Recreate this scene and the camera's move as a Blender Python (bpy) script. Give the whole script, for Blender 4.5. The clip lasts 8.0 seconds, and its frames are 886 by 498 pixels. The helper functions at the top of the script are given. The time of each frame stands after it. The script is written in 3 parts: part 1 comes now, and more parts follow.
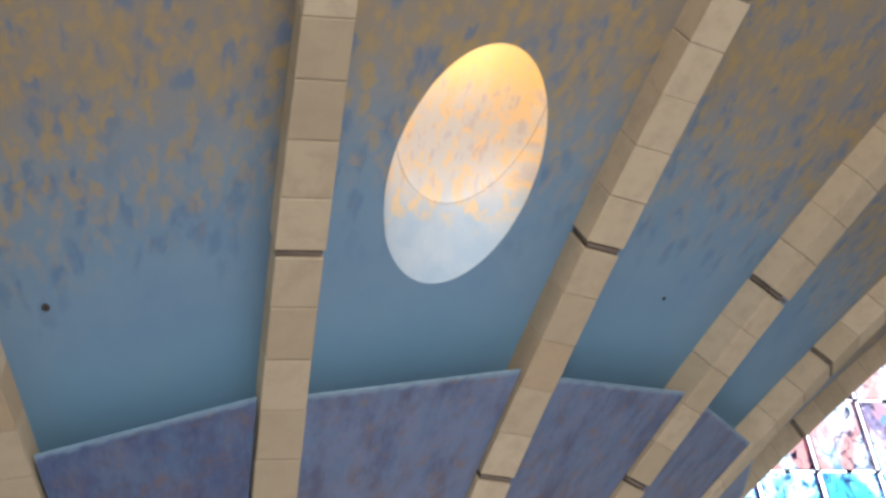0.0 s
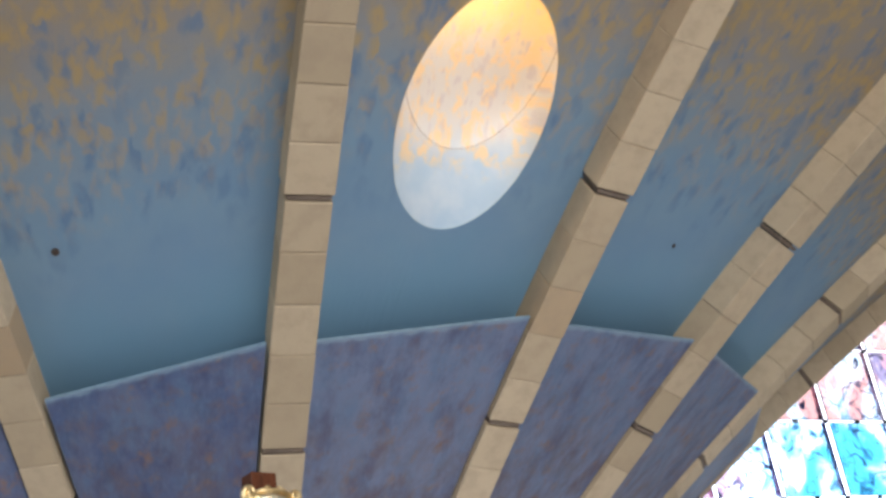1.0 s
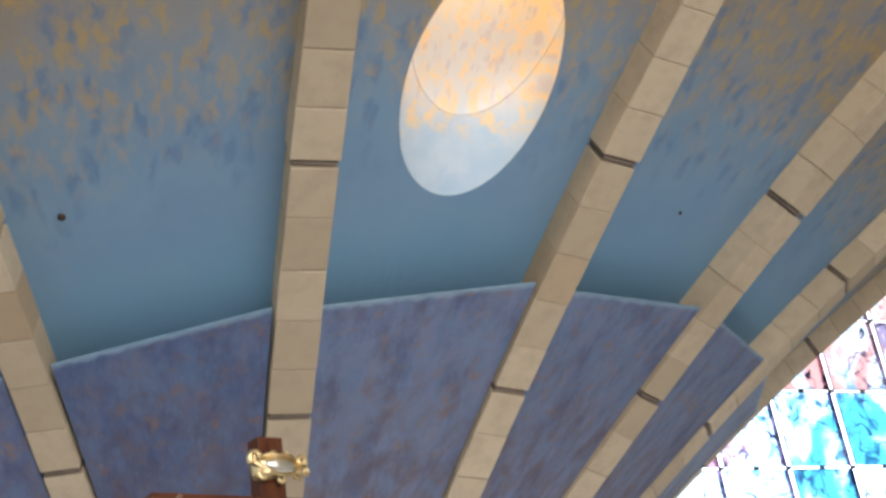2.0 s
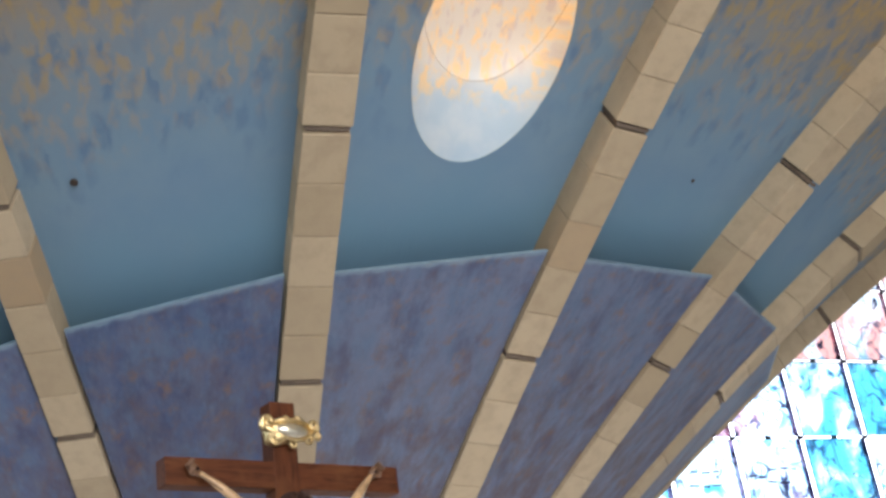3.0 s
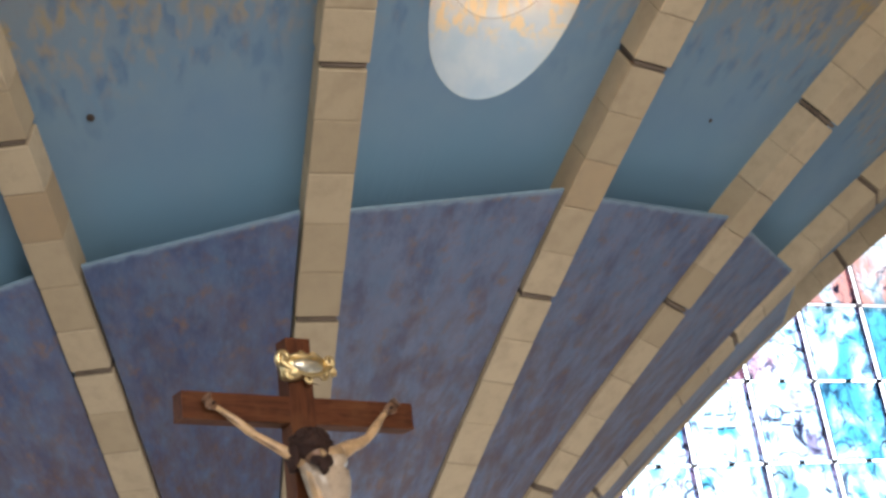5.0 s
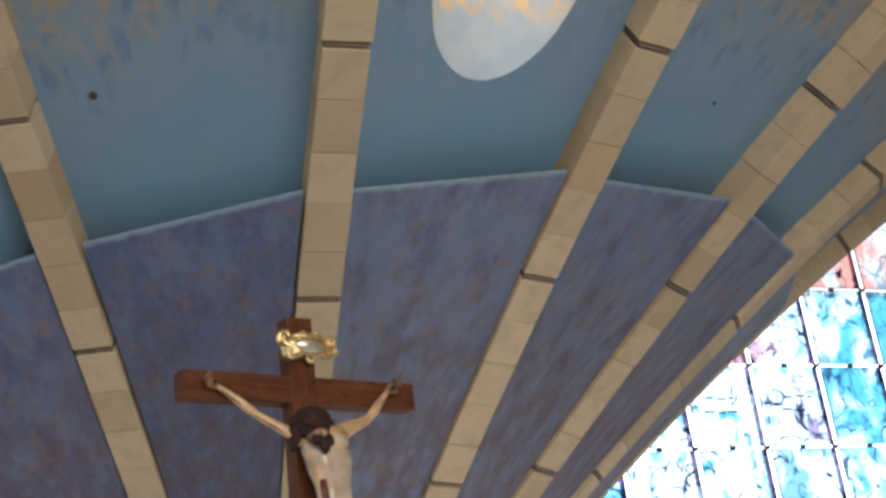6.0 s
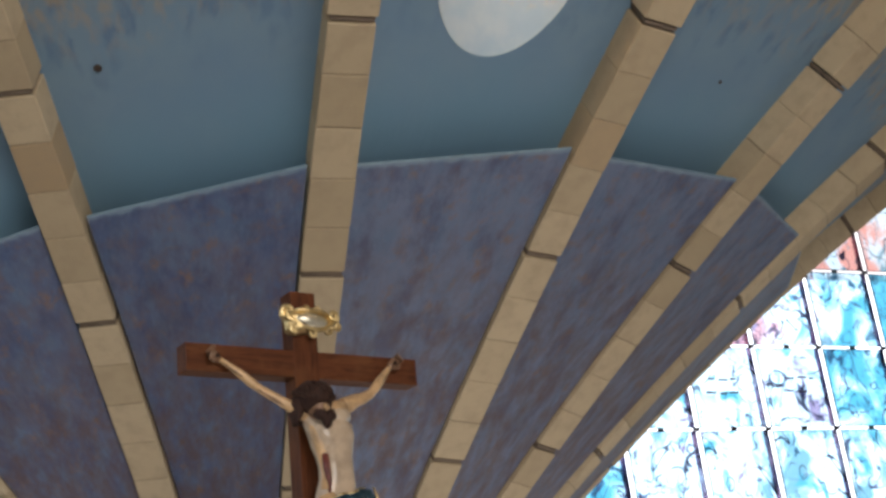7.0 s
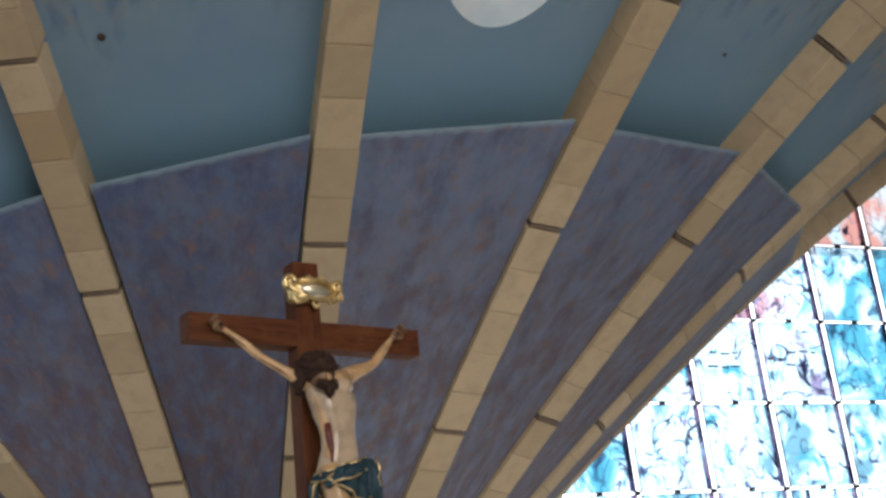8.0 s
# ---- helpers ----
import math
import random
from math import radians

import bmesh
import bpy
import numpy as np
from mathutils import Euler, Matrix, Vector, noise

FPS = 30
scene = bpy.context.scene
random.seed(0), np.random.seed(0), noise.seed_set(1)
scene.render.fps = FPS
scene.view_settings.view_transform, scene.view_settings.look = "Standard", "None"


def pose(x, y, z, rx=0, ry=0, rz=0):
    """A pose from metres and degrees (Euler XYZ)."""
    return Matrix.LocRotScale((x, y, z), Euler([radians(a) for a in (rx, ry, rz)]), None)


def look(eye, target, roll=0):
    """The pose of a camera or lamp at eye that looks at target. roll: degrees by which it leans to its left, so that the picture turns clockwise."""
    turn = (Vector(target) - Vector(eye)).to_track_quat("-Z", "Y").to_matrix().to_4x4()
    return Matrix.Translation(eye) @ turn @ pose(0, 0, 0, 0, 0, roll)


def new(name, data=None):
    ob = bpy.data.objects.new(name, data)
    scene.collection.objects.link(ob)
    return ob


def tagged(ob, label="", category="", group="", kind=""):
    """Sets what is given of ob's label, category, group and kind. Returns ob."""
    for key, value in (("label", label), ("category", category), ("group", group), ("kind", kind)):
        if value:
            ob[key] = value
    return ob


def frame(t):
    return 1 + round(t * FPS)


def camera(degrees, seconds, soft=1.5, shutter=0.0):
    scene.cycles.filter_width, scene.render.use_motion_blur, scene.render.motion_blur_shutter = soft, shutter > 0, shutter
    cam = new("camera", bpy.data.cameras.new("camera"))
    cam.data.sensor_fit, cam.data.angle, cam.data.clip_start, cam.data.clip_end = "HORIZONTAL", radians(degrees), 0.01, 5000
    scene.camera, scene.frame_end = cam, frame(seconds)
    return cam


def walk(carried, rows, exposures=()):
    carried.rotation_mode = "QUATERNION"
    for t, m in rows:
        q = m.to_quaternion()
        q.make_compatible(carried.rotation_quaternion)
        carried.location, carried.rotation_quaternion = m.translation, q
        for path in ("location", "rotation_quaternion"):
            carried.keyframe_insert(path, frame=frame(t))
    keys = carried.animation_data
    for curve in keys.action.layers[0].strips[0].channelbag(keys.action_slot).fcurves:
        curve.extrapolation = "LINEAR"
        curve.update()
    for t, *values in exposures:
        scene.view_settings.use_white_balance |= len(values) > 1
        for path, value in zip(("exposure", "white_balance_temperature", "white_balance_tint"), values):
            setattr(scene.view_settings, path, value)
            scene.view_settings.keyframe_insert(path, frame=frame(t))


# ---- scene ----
# camera and walk: a phone held still and slowly tipped down
EYE = (0.0, 0.0, 1.6)
cam = camera(33.57, 8.0, soft=3.1)
# seconds, place in metres, turn in degrees: the hand sinks a little as it tips
PATH = [(0.0, 0.029, -0.109, 1.719, 119.44, 9.34, 2.60), (0.5, 0.028, -0.092, 1.690, 118.44, 9.21, 2.76),
        (1.0, 0.018, -0.068, 1.676, 117.62, 9.05, 2.85), (1.5, 0.013, -0.050, 1.660, 117.09, 8.98, 2.88),
        (3.0, 0.014, -0.022, 1.610, 115.43, 8.47, 3.39), (3.5, 0.009, -0.010, 1.602, 115.00, 8.38, 3.50),
        (4.0, 0.003, -0.003, 1.596, 114.26, 8.22, 3.69), (4.5, 0.004, 0.000, 1.570, 113.72, 8.06, 3.78),
        (6.0, 0.007, 0.022, 1.545, 112.65, 7.48, 3.76), (6.5, 0.000, 0.040, 1.529, 112.27, 7.22, 3.70),
        (7.0, -0.003, 0.043, 1.518, 111.86, 6.95, 3.67), (7.5, -0.009, 0.041, 1.505, 111.38, 6.79, 3.67),
        (8.0, -0.007, 0.043, 1.494, 110.83, 6.61, 3.66)]
walk(cam, [(t, pose(x, y, z, rx, ry, rz)) for t, x, y, z, rx, ry, rz in PATH],
     exposures=((0.0, 1.1, 6100, 17), (1.5, 1.16, 6150, 16), (3.0, 1.13, 6300, 16), (4.5, 0.97, 6560, 16), (6.0, 0.73, 6780, 16), (8.0, 0.44, 6950, 16)))

# ---------------------------------------------------------------- light
world = bpy.data.worlds.new("sky")
scene.world = world
world.use_nodes = True
wn = world.node_tree
sky = wn.nodes.new("ShaderNodeTexSky")
sky.sky_type, sky.sun_disc = "NISHITA", False
sky.sun_elevation, sky.sun_rotation = radians(33), radians(28)
wn.nodes["Background"].inputs["Strength"].default_value = 0.15
wn.links.new(sky.outputs["Color"], wn.nodes["Background"].inputs["Color"])

sun_data = bpy.data.lights.new("sun", "SUN")
sun_data.energy, sun_data.angle, sun_data.color = 5.0, radians(0.5), (1.0, 0.97, 0.92)
sun = new("sun", sun_data)
sun.matrix_world = look((math.sin(radians(28)), math.cos(radians(28)), math.tan(radians(33))), (0, 0, 0))


def opening_fill(name, at, towards, wide, high, watts, colour):
    """An added fill lamp, set in an unseen, assumed window opening."""
    data = bpy.data.lights.new(name, "AREA")
    data.shape, data.size, data.size_y, data.energy, data.color = "RECTANGLE", wide, high, watts, colour
    ob = new(name, data)
    ob.matrix_world = look(at, towards)
    return ob


# ---------------------------------------------------------------- materials
def material(name, rough=0.6, metal=0.0):
    m = bpy.data.materials.new(name)
    m.use_nodes = True
    b = m.node_tree.nodes["Principled BSDF"]
    b.inputs["Roughness"].default_value, b.inputs["Metallic"].default_value = rough, metal
    return m, m.node_tree, b


def node(tree, kind, **values):
    n = tree.nodes.new("ShaderNode" + kind)
    for key, value in values.items():
        n.inputs[key.replace("_", " ")].default_value = value
    return n


def mix(tree, fac, a, b, blend="MIX"):
    """Mixes two colours; each is a socket or a colour."""
    n = tree.nodes.new("ShaderNodeMix")
    n.data_type, n.blend_type = "RGBA", blend
    for socket, value in ((n.inputs[0], fac), (n.inputs[6], a), (n.inputs[7], b)):
        if hasattr(value, "is_linked"):
            tree.links.new(value, socket)
        elif isinstance(value, tuple):
            socket.default_value = (*value[:3], 1)
        else:
            socket.default_value = value
    return n.outputs[2]


def math_node(tree, op, a, b=0.0, clamp=False):
    n = tree.nodes.new("ShaderNodeMath")
    n.operation, n.use_clamp = op, clamp
    for socket, value in ((n.inputs[0], a), (n.inputs[1], b)):
        if hasattr(value, "is_linked"):
            tree.links.new(value, socket)
        else:
            socket.default_value = value
    return n.outputs[0]


def ramp(tree, fac, low, high):
    """A soft step from 0 at low to 1 at high."""
    n = tree.nodes.new("ShaderNodeMapRange")
    n.interpolation_type = "SMOOTHSTEP"
    n.inputs["From Min"].default_value, n.inputs["From Max"].default_value = low, high
    tree.links.new(fac, n.inputs["Value"])
    return n.outputs["Result"]


def coords(tree, which, scale=(1, 1, 1), turn=(0, 0, 0)):
    c = tree.nodes.new("ShaderNodeTexCoord")
    m = tree.nodes.new("ShaderNodeMapping")
    m.inputs["Scale"].default_value = scale
    m.inputs["Rotation"].default_value = turn
    tree.links.new(c.outputs[which], m.inputs["Vector"])
    return m.outputs["Vector"]


def noise_at(tree, vector, scale, detail=4.0, rough=0.55, distort=0.0):
    n = node(tree, "TexNoise", Scale=scale, Detail=detail, Roughness=rough, Distortion=distort)
    tree.links.new(vector, n.inputs["Vector"])
    return n.outputs["Fac"]


def bump(tree, bsdf, height, strength, distance):
    n = node(tree, "Bump", Strength=strength, Distance=distance)
    tree.links.new(height, n.inputs["Height"])
    tree.links.new(n.outputs["Normal"], bsdf.inputs["Normal"])


def stone(name, low, high):
    m, t, b = material(name, 0.82)
    v = coords(t, "Object")
    info = t.nodes.new("ShaderNodeObjectInfo")
    rnd = info.outputs["Random"]
    shift = t.nodes.new("ShaderNodeVectorMath")
    shift.operation = "MULTIPLY_ADD"
    shift.inputs[1].default_value, = ((1, 1, 1),)
    t.links.new(v, shift.inputs[0])
    comb = t.nodes.new("ShaderNodeCombineXYZ")
    for k, f in enumerate((31.0, 57.0, 83.0)):
        t.links.new(math_node(t, "MULTIPLY", rnd, f), comb.inputs[k])
    t.links.new(comb.outputs[0], shift.inputs[2])
    v = shift.outputs[0]
    base = mix(t, rnd, low, high)
    blotch = noise_at(t, v, 5.0, 5.0, 0.6)
    base = mix(t, math_node(t, "MULTIPLY", ramp(t, blotch, 0.4, 0.72), 0.5), base, (0.37, 0.285, 0.19))
    grain = noise_at(t, v, 70.0, 3.0)
    base = mix(t, math_node(t, "MULTIPLY", ramp(t, grain, 0.5, 0.8), 0.18), base, (0.33, 0.25, 0.17))
    t.links.new(base, b.inputs["Base Color"])
    bump(t, b, math_node(t, "ADD", noise_at(t, v, 22.0, 5.0), math_node(t, "MULTIPLY", grain, 0.4)), 0.3, 0.012)
    return m


def plain(name, colour, rough=0.7, metal=0.0, vary=0.25, scale=6.0, relief=0.15):
    """A surface of one colour with blotches, fine grain and relief."""
    m, t, b = material(name, rough, metal)
    v = coords(t, "Object")
    n1, n2 = noise_at(t, v, scale, 5.0), noise_at(t, v, scale * 9, 3.0)
    dark = tuple(c * (1 - vary) for c in colour)
    c = mix(t, ramp(t, n1, 0.35, 0.7), colour, dark)
    c = mix(t, math_node(t, "MULTIPLY", n2, 0.2), c, tuple(x * 0.7 for x in colour))
    t.links.new(c, b.inputs["Base Color"])
    if relief:
        bump(t, b, math_node(t, "ADD", n1, math_node(t, "MULTIPLY", n2, 0.5)), relief, 0.01)
    return m


def vault_paint():
    """Blue wall paint that breaks into ochre daubs higher up; UV is in metres, v down along the ribs."""
    m, t, b = material("vault_paint", 0.75)
    uv = coords(t, "UV")
    sep = t.nodes.new("ShaderNodeSeparateXYZ")
    t.links.new(uv, sep.inputs[0])
    along = sep.outputs["Y"]
    wob = noise_at(t, uv, 1.1, 3.0)
    level = math_node(t, "ADD", along, math_node(t, "MULTIPLY", math_node(t, "SUBTRACT", wob, 0.5), 1.1))
    blue = mix(t, ramp(t, noise_at(t, uv, 1.7, 5.0), 0.3, 0.75), (0.157, 0.268, 0.384), (0.182, 0.292, 0.386))
    blue = mix(t, ramp(t, level, 2.9, 3.9), blue, (0.146, 0.282, 0.392))
    tan = mix(t, ramp(t, noise_at(t, uv, 3.0, 4.0), 0.35, 0.7), (0.255, 0.23, 0.20), (0.30, 0.235, 0.145))
    ground = mix(t, ramp(t, level, 2.45, 0.5), blue, tan)
    def daubs(scale, turn, keep):
        """Separate soft strokes, longer down the vault than across; some cells stay empty."""
        base = coords(t, "UV", scale, (0, 0, turn))
        warp = node(t, "TexNoise", Scale=1.3, Detail=3.0)
        t.links.new(base, warp.inputs["Vector"])
        bend = t.nodes.new("ShaderNodeVectorMath")
        bend.operation = "MULTIPLY_ADD"
        bend.inputs[1].default_value = (1.7, 1.7, 0.0)
        t.links.new(warp.outputs["Color"], bend.inputs[0])
        t.links.new(base, bend.inputs[2])
        cell = t.nodes.new("ShaderNodeTexVoronoi")
        cell.voronoi_dimensions = "2D"
        cell.inputs["Scale"].default_value = 1.0
        t.links.new(bend.outputs[0], cell.inputs["Vector"])
        chance = t.nodes.new("ShaderNodeSeparateColor")
        t.links.new(cell.outputs["Color"], chance.inputs[0])
        there = ramp(t, chance.outputs[0], keep, keep + 0.25)
        return math_node(t, "MULTIPLY", ramp(t, cell.outputs["Distance"], 0.60, 0.05), there)

    deep, gold, more = daubs((5.6, 2.9, 1.0), 0.12, 0.42), daubs((6.6, 3.5, 1.0), -0.12, 0.25), daubs((9.0, 4.8, 1.0), 0.2, 0.35)
    high = ramp(t, level, 2.75, 1.4)
    c = mix(t, math_node(t, "MULTIPLY", deep, math_node(t, "MULTIPLY", ramp(t, level, 3.1, 2.2), 0.66)), ground, (0.092, 0.172, 0.295))
    c = mix(t, math_node(t, "MULTIPLY", math_node(t, "MAXIMUM", math_node(t, "MULTIPLY", gold, 0.85), math_node(t, "MULTIPLY", more, 0.6)), math_node(t, "MULTIPLY", high, 0.8)), c, (0.43, 0.285, 0.085))
    c = mix(t, math_node(t, "MULTIPLY", ramp(t, noise_at(t, coords(t, "UV", (9, 5, 1)), 2.0, 2.0), 0.58, 0.7), math_node(t, "MULTIPLY", high, 0.35)), c, (0.21, 0.2, 0.22))
    t.links.new(c, b.inputs["Base Color"])
    bump(t, b, noise_at(t, coords(t, "UV", (20, 12, 1)), 2.0, 4.0), 0.15, 0.01)
    return m


def oculus_paint():
    """Gold paint that thins over a pale ground to plain light blue; UV: metres across, 0 to 1 down."""
    m, t, b = material("oculus_paint", 0.75)
    uv = coords(t, "UV", (1.0, 2.2, 1.0))
    sep = t.nodes.new("ShaderNodeSeparateXYZ")
    t.links.new(coords(t, "UV"), sep.inputs[0])
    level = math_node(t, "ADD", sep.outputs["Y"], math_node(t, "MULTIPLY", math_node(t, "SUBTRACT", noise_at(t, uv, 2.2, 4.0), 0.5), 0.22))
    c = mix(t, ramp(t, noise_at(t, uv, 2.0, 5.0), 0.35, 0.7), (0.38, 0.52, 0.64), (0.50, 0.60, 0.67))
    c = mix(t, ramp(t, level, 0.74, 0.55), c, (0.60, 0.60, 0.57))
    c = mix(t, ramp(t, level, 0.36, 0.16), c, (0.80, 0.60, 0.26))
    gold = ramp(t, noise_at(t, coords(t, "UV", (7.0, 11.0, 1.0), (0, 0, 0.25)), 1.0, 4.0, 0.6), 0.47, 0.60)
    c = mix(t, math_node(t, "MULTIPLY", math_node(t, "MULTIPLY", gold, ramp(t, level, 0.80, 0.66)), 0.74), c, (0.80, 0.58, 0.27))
    lilac = ramp(t, noise_at(t, coords(t, "UV", (12.0, 13.0, 1.0), (0, 0, -0.2)), 1.0, 3.0, 0.55), 0.53, 0.66)
    there = math_node(t, "MULTIPLY", ramp(t, level, 0.08, 0.24), ramp(t, level, 0.72, 0.5))
    c = mix(t, math_node(t, "MULTIPLY", math_node(t, "MULTIPLY", lilac, there), 0.65), c, (0.50, 0.47, 0.50))
    t.links.new(c, b.inputs["Base Color"])
    bump(t, b, noise_at(t, coords(t, "UV", (20, 30, 1)), 1.0, 4.0), 0.15, 0.01)
    return m


def panel_paint():
    """Violet-blue paint scumbled in patches and short strokes, with rust and grey-blue touches and a pale rubbed upper edge."""
    m, t, b = material("panel_paint", 0.7)
    patch = coords(t, "UV", (2.2, 1.7, 1.0), (0, 0, 0.2))
    st = coords(t, "UV", (3.8, 2.6, 1.0), (0, 0, 0.08))
    fine = coords(t, "UV", (18.0, 7.0, 1.0))
    c = mix(t, ramp(t, noise_at(t, patch, 0.8, 6.0, 0.6), 0.34, 0.66), (0.062, 0.098, 0.208), (0.114, 0.138, 0.226))
    sep = t.nodes.new("ShaderNodeSeparateXYZ")
    t.links.new(coords(t, "UV"), sep.inputs[0])
    # the panels beyond the cross take a paler slate blue
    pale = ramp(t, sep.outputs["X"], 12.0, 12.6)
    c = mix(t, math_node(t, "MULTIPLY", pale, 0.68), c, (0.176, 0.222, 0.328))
    c = mix(t, math_node(t, "MULTIPLY", ramp(t, noise_at(t, st, 0.8, 5.0, 0.65), 0.42, 0.66), 0.6), c, (0.096, 0.165, 0.275))
    c = mix(t, math_node(t, "MULTIPLY", ramp(t, noise_at(t, coords(t, "UV", (3.3, 2.4, 1.0), (0, 0, 0.15)), 1.1, 6.0, 0.66), 0.50, 0.70), 0.5), c, (0.135, 0.085, 0.095))
    c = mix(t, math_node(t, "MULTIPLY", ramp(t, noise_at(t, coords(t, "UV", (2.4, 1.5, 1.0), (0, 0, -0.15)), 0.9, 6.0, 0.65), 0.44, 0.68), 0.6), c, (0.042, 0.050, 0.118))
    rust = math_node(t, "MULTIPLY", ramp(t, noise_at(t, coords(t, "UV", (3.6, 4.0, 1.0), (0, 0, -0.1)), 1.1, 6.0, 0.66), 0.50, 0.74), ramp(t, noise_at(t, coords(t, "UV", (0.8, 0.9, 1.0)), 1.0, 2.0), 0.35, 0.53))
    c = mix(t, math_node(t, "MULTIPLY", rust, 0.82), c, (0.235, 0.13, 0.075))
    c = mix(t, math_node(t, "MULTIPLY", ramp(t, noise_at(t, coords(t, "UV", (7.0, 5.0, 1.0), (0, 0, 0.3)), 1.3, 8.0, 0.68), 0.46, 0.76), 0.30), c, (0.145, 0.225, 0.345))
    c = mix(t, math_node(t, "MULTIPLY", ramp(t, noise_at(t, fine, 1.2, 3.0), 0.5, 0.75), 0.16), c, (0.21, 0.25, 0.34))
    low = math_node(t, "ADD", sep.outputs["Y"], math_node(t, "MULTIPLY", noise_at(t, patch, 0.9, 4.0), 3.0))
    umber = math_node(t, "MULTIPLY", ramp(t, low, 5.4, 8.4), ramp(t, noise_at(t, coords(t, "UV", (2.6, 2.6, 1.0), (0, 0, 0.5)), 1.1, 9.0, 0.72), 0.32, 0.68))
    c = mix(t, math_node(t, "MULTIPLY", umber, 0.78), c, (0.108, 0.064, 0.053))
    edge = math_node(t, "ADD", sep.outputs["Y"], math_node(t, "MULTIPLY", noise_at(t, st, 1.6, 4.0), 0.09))
    c = mix(t, math_node(t, "MULTIPLY", ramp(t, edge, U_PANEL * BLOCK + 0.11, U_PANEL * BLOCK + 0.05), 0.75), c, (0.23, 0.34, 0.43))
    t.links.new(c, b.inputs["Base Color"])
    bump(t, b, noise_at(t, fine, 1.0, 4.0), 0.2, 0.01)
    return m


def wood(name, grain):
    """Stained walnut; grain squeezes the figure of the wood along the three axes."""
    m, t, b = material(name, 0.55)
    b.inputs["Specular IOR Level"].default_value = 0.2
    v = coords(t, "Object", grain)
    g = noise_at(t, v, 2.0, 6.0, 0.65, 0.8)
    c = mix(t, ramp(t, g, 0.3, 0.72), (0.135, 0.042, 0.014), (0.056, 0.015, 0.0055))
    c = mix(t, math_node(t, "MULTIPLY", ramp(t, noise_at(t, coords(t, "Object"), 3.0, 3.0), 0.45, 0.7), 0.5), c, (0.165, 0.064, 0.023))
    t.links.new(c, b.inputs["Base Color"])
    bump(t, b, g, 0.15, 0.004)
    return m


def stained_glass(name, seed, washes):
    """Painted glass lit by the sky behind it: clear and tinted washes with dark brush lines, different in every pane."""
    m = bpy.data.materials.new(name)
    m.use_nodes = True
    t = m.node_tree
    t.nodes.clear()
    out = t.nodes.new("ShaderNodeOutputMaterial")
    info = t.nodes.new("ShaderNodeObjectInfo")
    comb = t.nodes.new("ShaderNodeCombineXYZ")
    for k, f in enumerate((37.0, 11.0, 71.0)):
        t.links.new(math_node(t, "MULTIPLY_ADD", info.outputs["Random"], f), comb.inputs[k])
    add = t.nodes.new("ShaderNodeVectorMath")
    add.operation = "ADD"
    t.links.new(coords(t, "Object", (1.25, 1.25, 0.9)), add.inputs[0])
    t.links.new(comb.outputs[0], add.inputs[1])
    v = add.outputs[0]
    c = (0.62, 0.74, 0.79)
    for k, (tint, scale, low, high, twist) in enumerate(washes):
        shift = t.nodes.new("ShaderNodeVectorMath")
        shift.operation = "ADD"
        shift.inputs[1].default_value = (seed * 2.3 + k * 9.1, k * 4.7, seed * 5.9 - k * 3.3)
        t.links.new(v, shift.inputs[0])
        c = mix(t, ramp(t, noise_at(t, shift.outputs[0], scale, 4.0, 0.55, twist), low, high), c, tint)
    swirl = noise_at(t, v, 1.0, 0.6, 0.4, 1.5)
    line = math_node(t, "ABSOLUTE", math_node(t, "SUBTRACT", swirl, 0.52))
    c = mix(t, math_node(t, "MULTIPLY", ramp(t, line, 0.016, 0.004), ramp(t, noise_at(t, v, 2.2, 2.0), 0.40, 0.54)), c, (0.05, 0.06, 0.11))
    thin = math_node(t, "ABSOLUTE", math_node(t, "SUBTRACT", noise_at(t, v, 1.9, 1.0, 0.5, 1.2), 0.5))
    c = mix(t, math_node(t, "MULTIPLY", ramp(t, thin, 0.018, 0.004), math_node(t, "MULTIPLY", ramp(t, noise_at(t, v, 1.4, 2.0), 0.38, 0.50), 0.85)), c, (0.10, 0.11, 0.19))
    tr = t.nodes.new("ShaderNodeBsdfTransparent")
    t.links.new(c, tr.inputs["Color"])
    gl = node(t, "BsdfGlossy", Roughness=0.15)
    ms = t.nodes.new("ShaderNodeMixShader")
    ms.inputs[0].default_value = 0.04
    t.links.new(tr.outputs[0], ms.inputs[1])
    t.links.new(gl.outputs[0], ms.inputs[2])
    t.links.new(ms.outputs[0], out.inputs["Surface"])
    return m


U_TOP, U_FOOT, U_PANEL, BLOCK = -11, 25, 7.7, 0.5131
STONE = stone("buff_stone", (0.420, 0.333, 0.212), (0.555, 0.452, 0.304))
OCHRE = stone("ochre_stone", (0.40, 0.29, 0.17), (0.45, 0.34, 0.21))
MORTAR = plain("mortar", (0.30, 0.235, 0.165), 0.9)
JOINT = plain("dark_joint", (0.035, 0.03, 0.027), 0.95)
STRIP = plain("joint_filler", (0.21, 0.16, 0.12), 0.9)
VAULT, PANEL, OCULUS = vault_paint(), panel_paint(), oculus_paint()
PANEL_EDGE = plain("pale_blue_edge", (0.24, 0.36, 0.44), 0.7, scale=9.0)
WOOD, UPRIGHT = wood("walnut_beam", (1.6, 16.0, 16.0)), wood("walnut_post", (16.0, 16.0, 1.6))
GILT = plain("gilding", (0.85, 0.66, 0.34), 0.36, 1.0, 0.3, 14.0, 0.3)
SILVER = plain("silvered_shield", (0.92, 0.88, 0.72), 0.3, 1.0, 0.2, 14.0, 0.2)
SKIN = plain("painted_flesh", (0.61, 0.475, 0.345), 0.22, 0.0, 0.4, 5.0, 0.15)
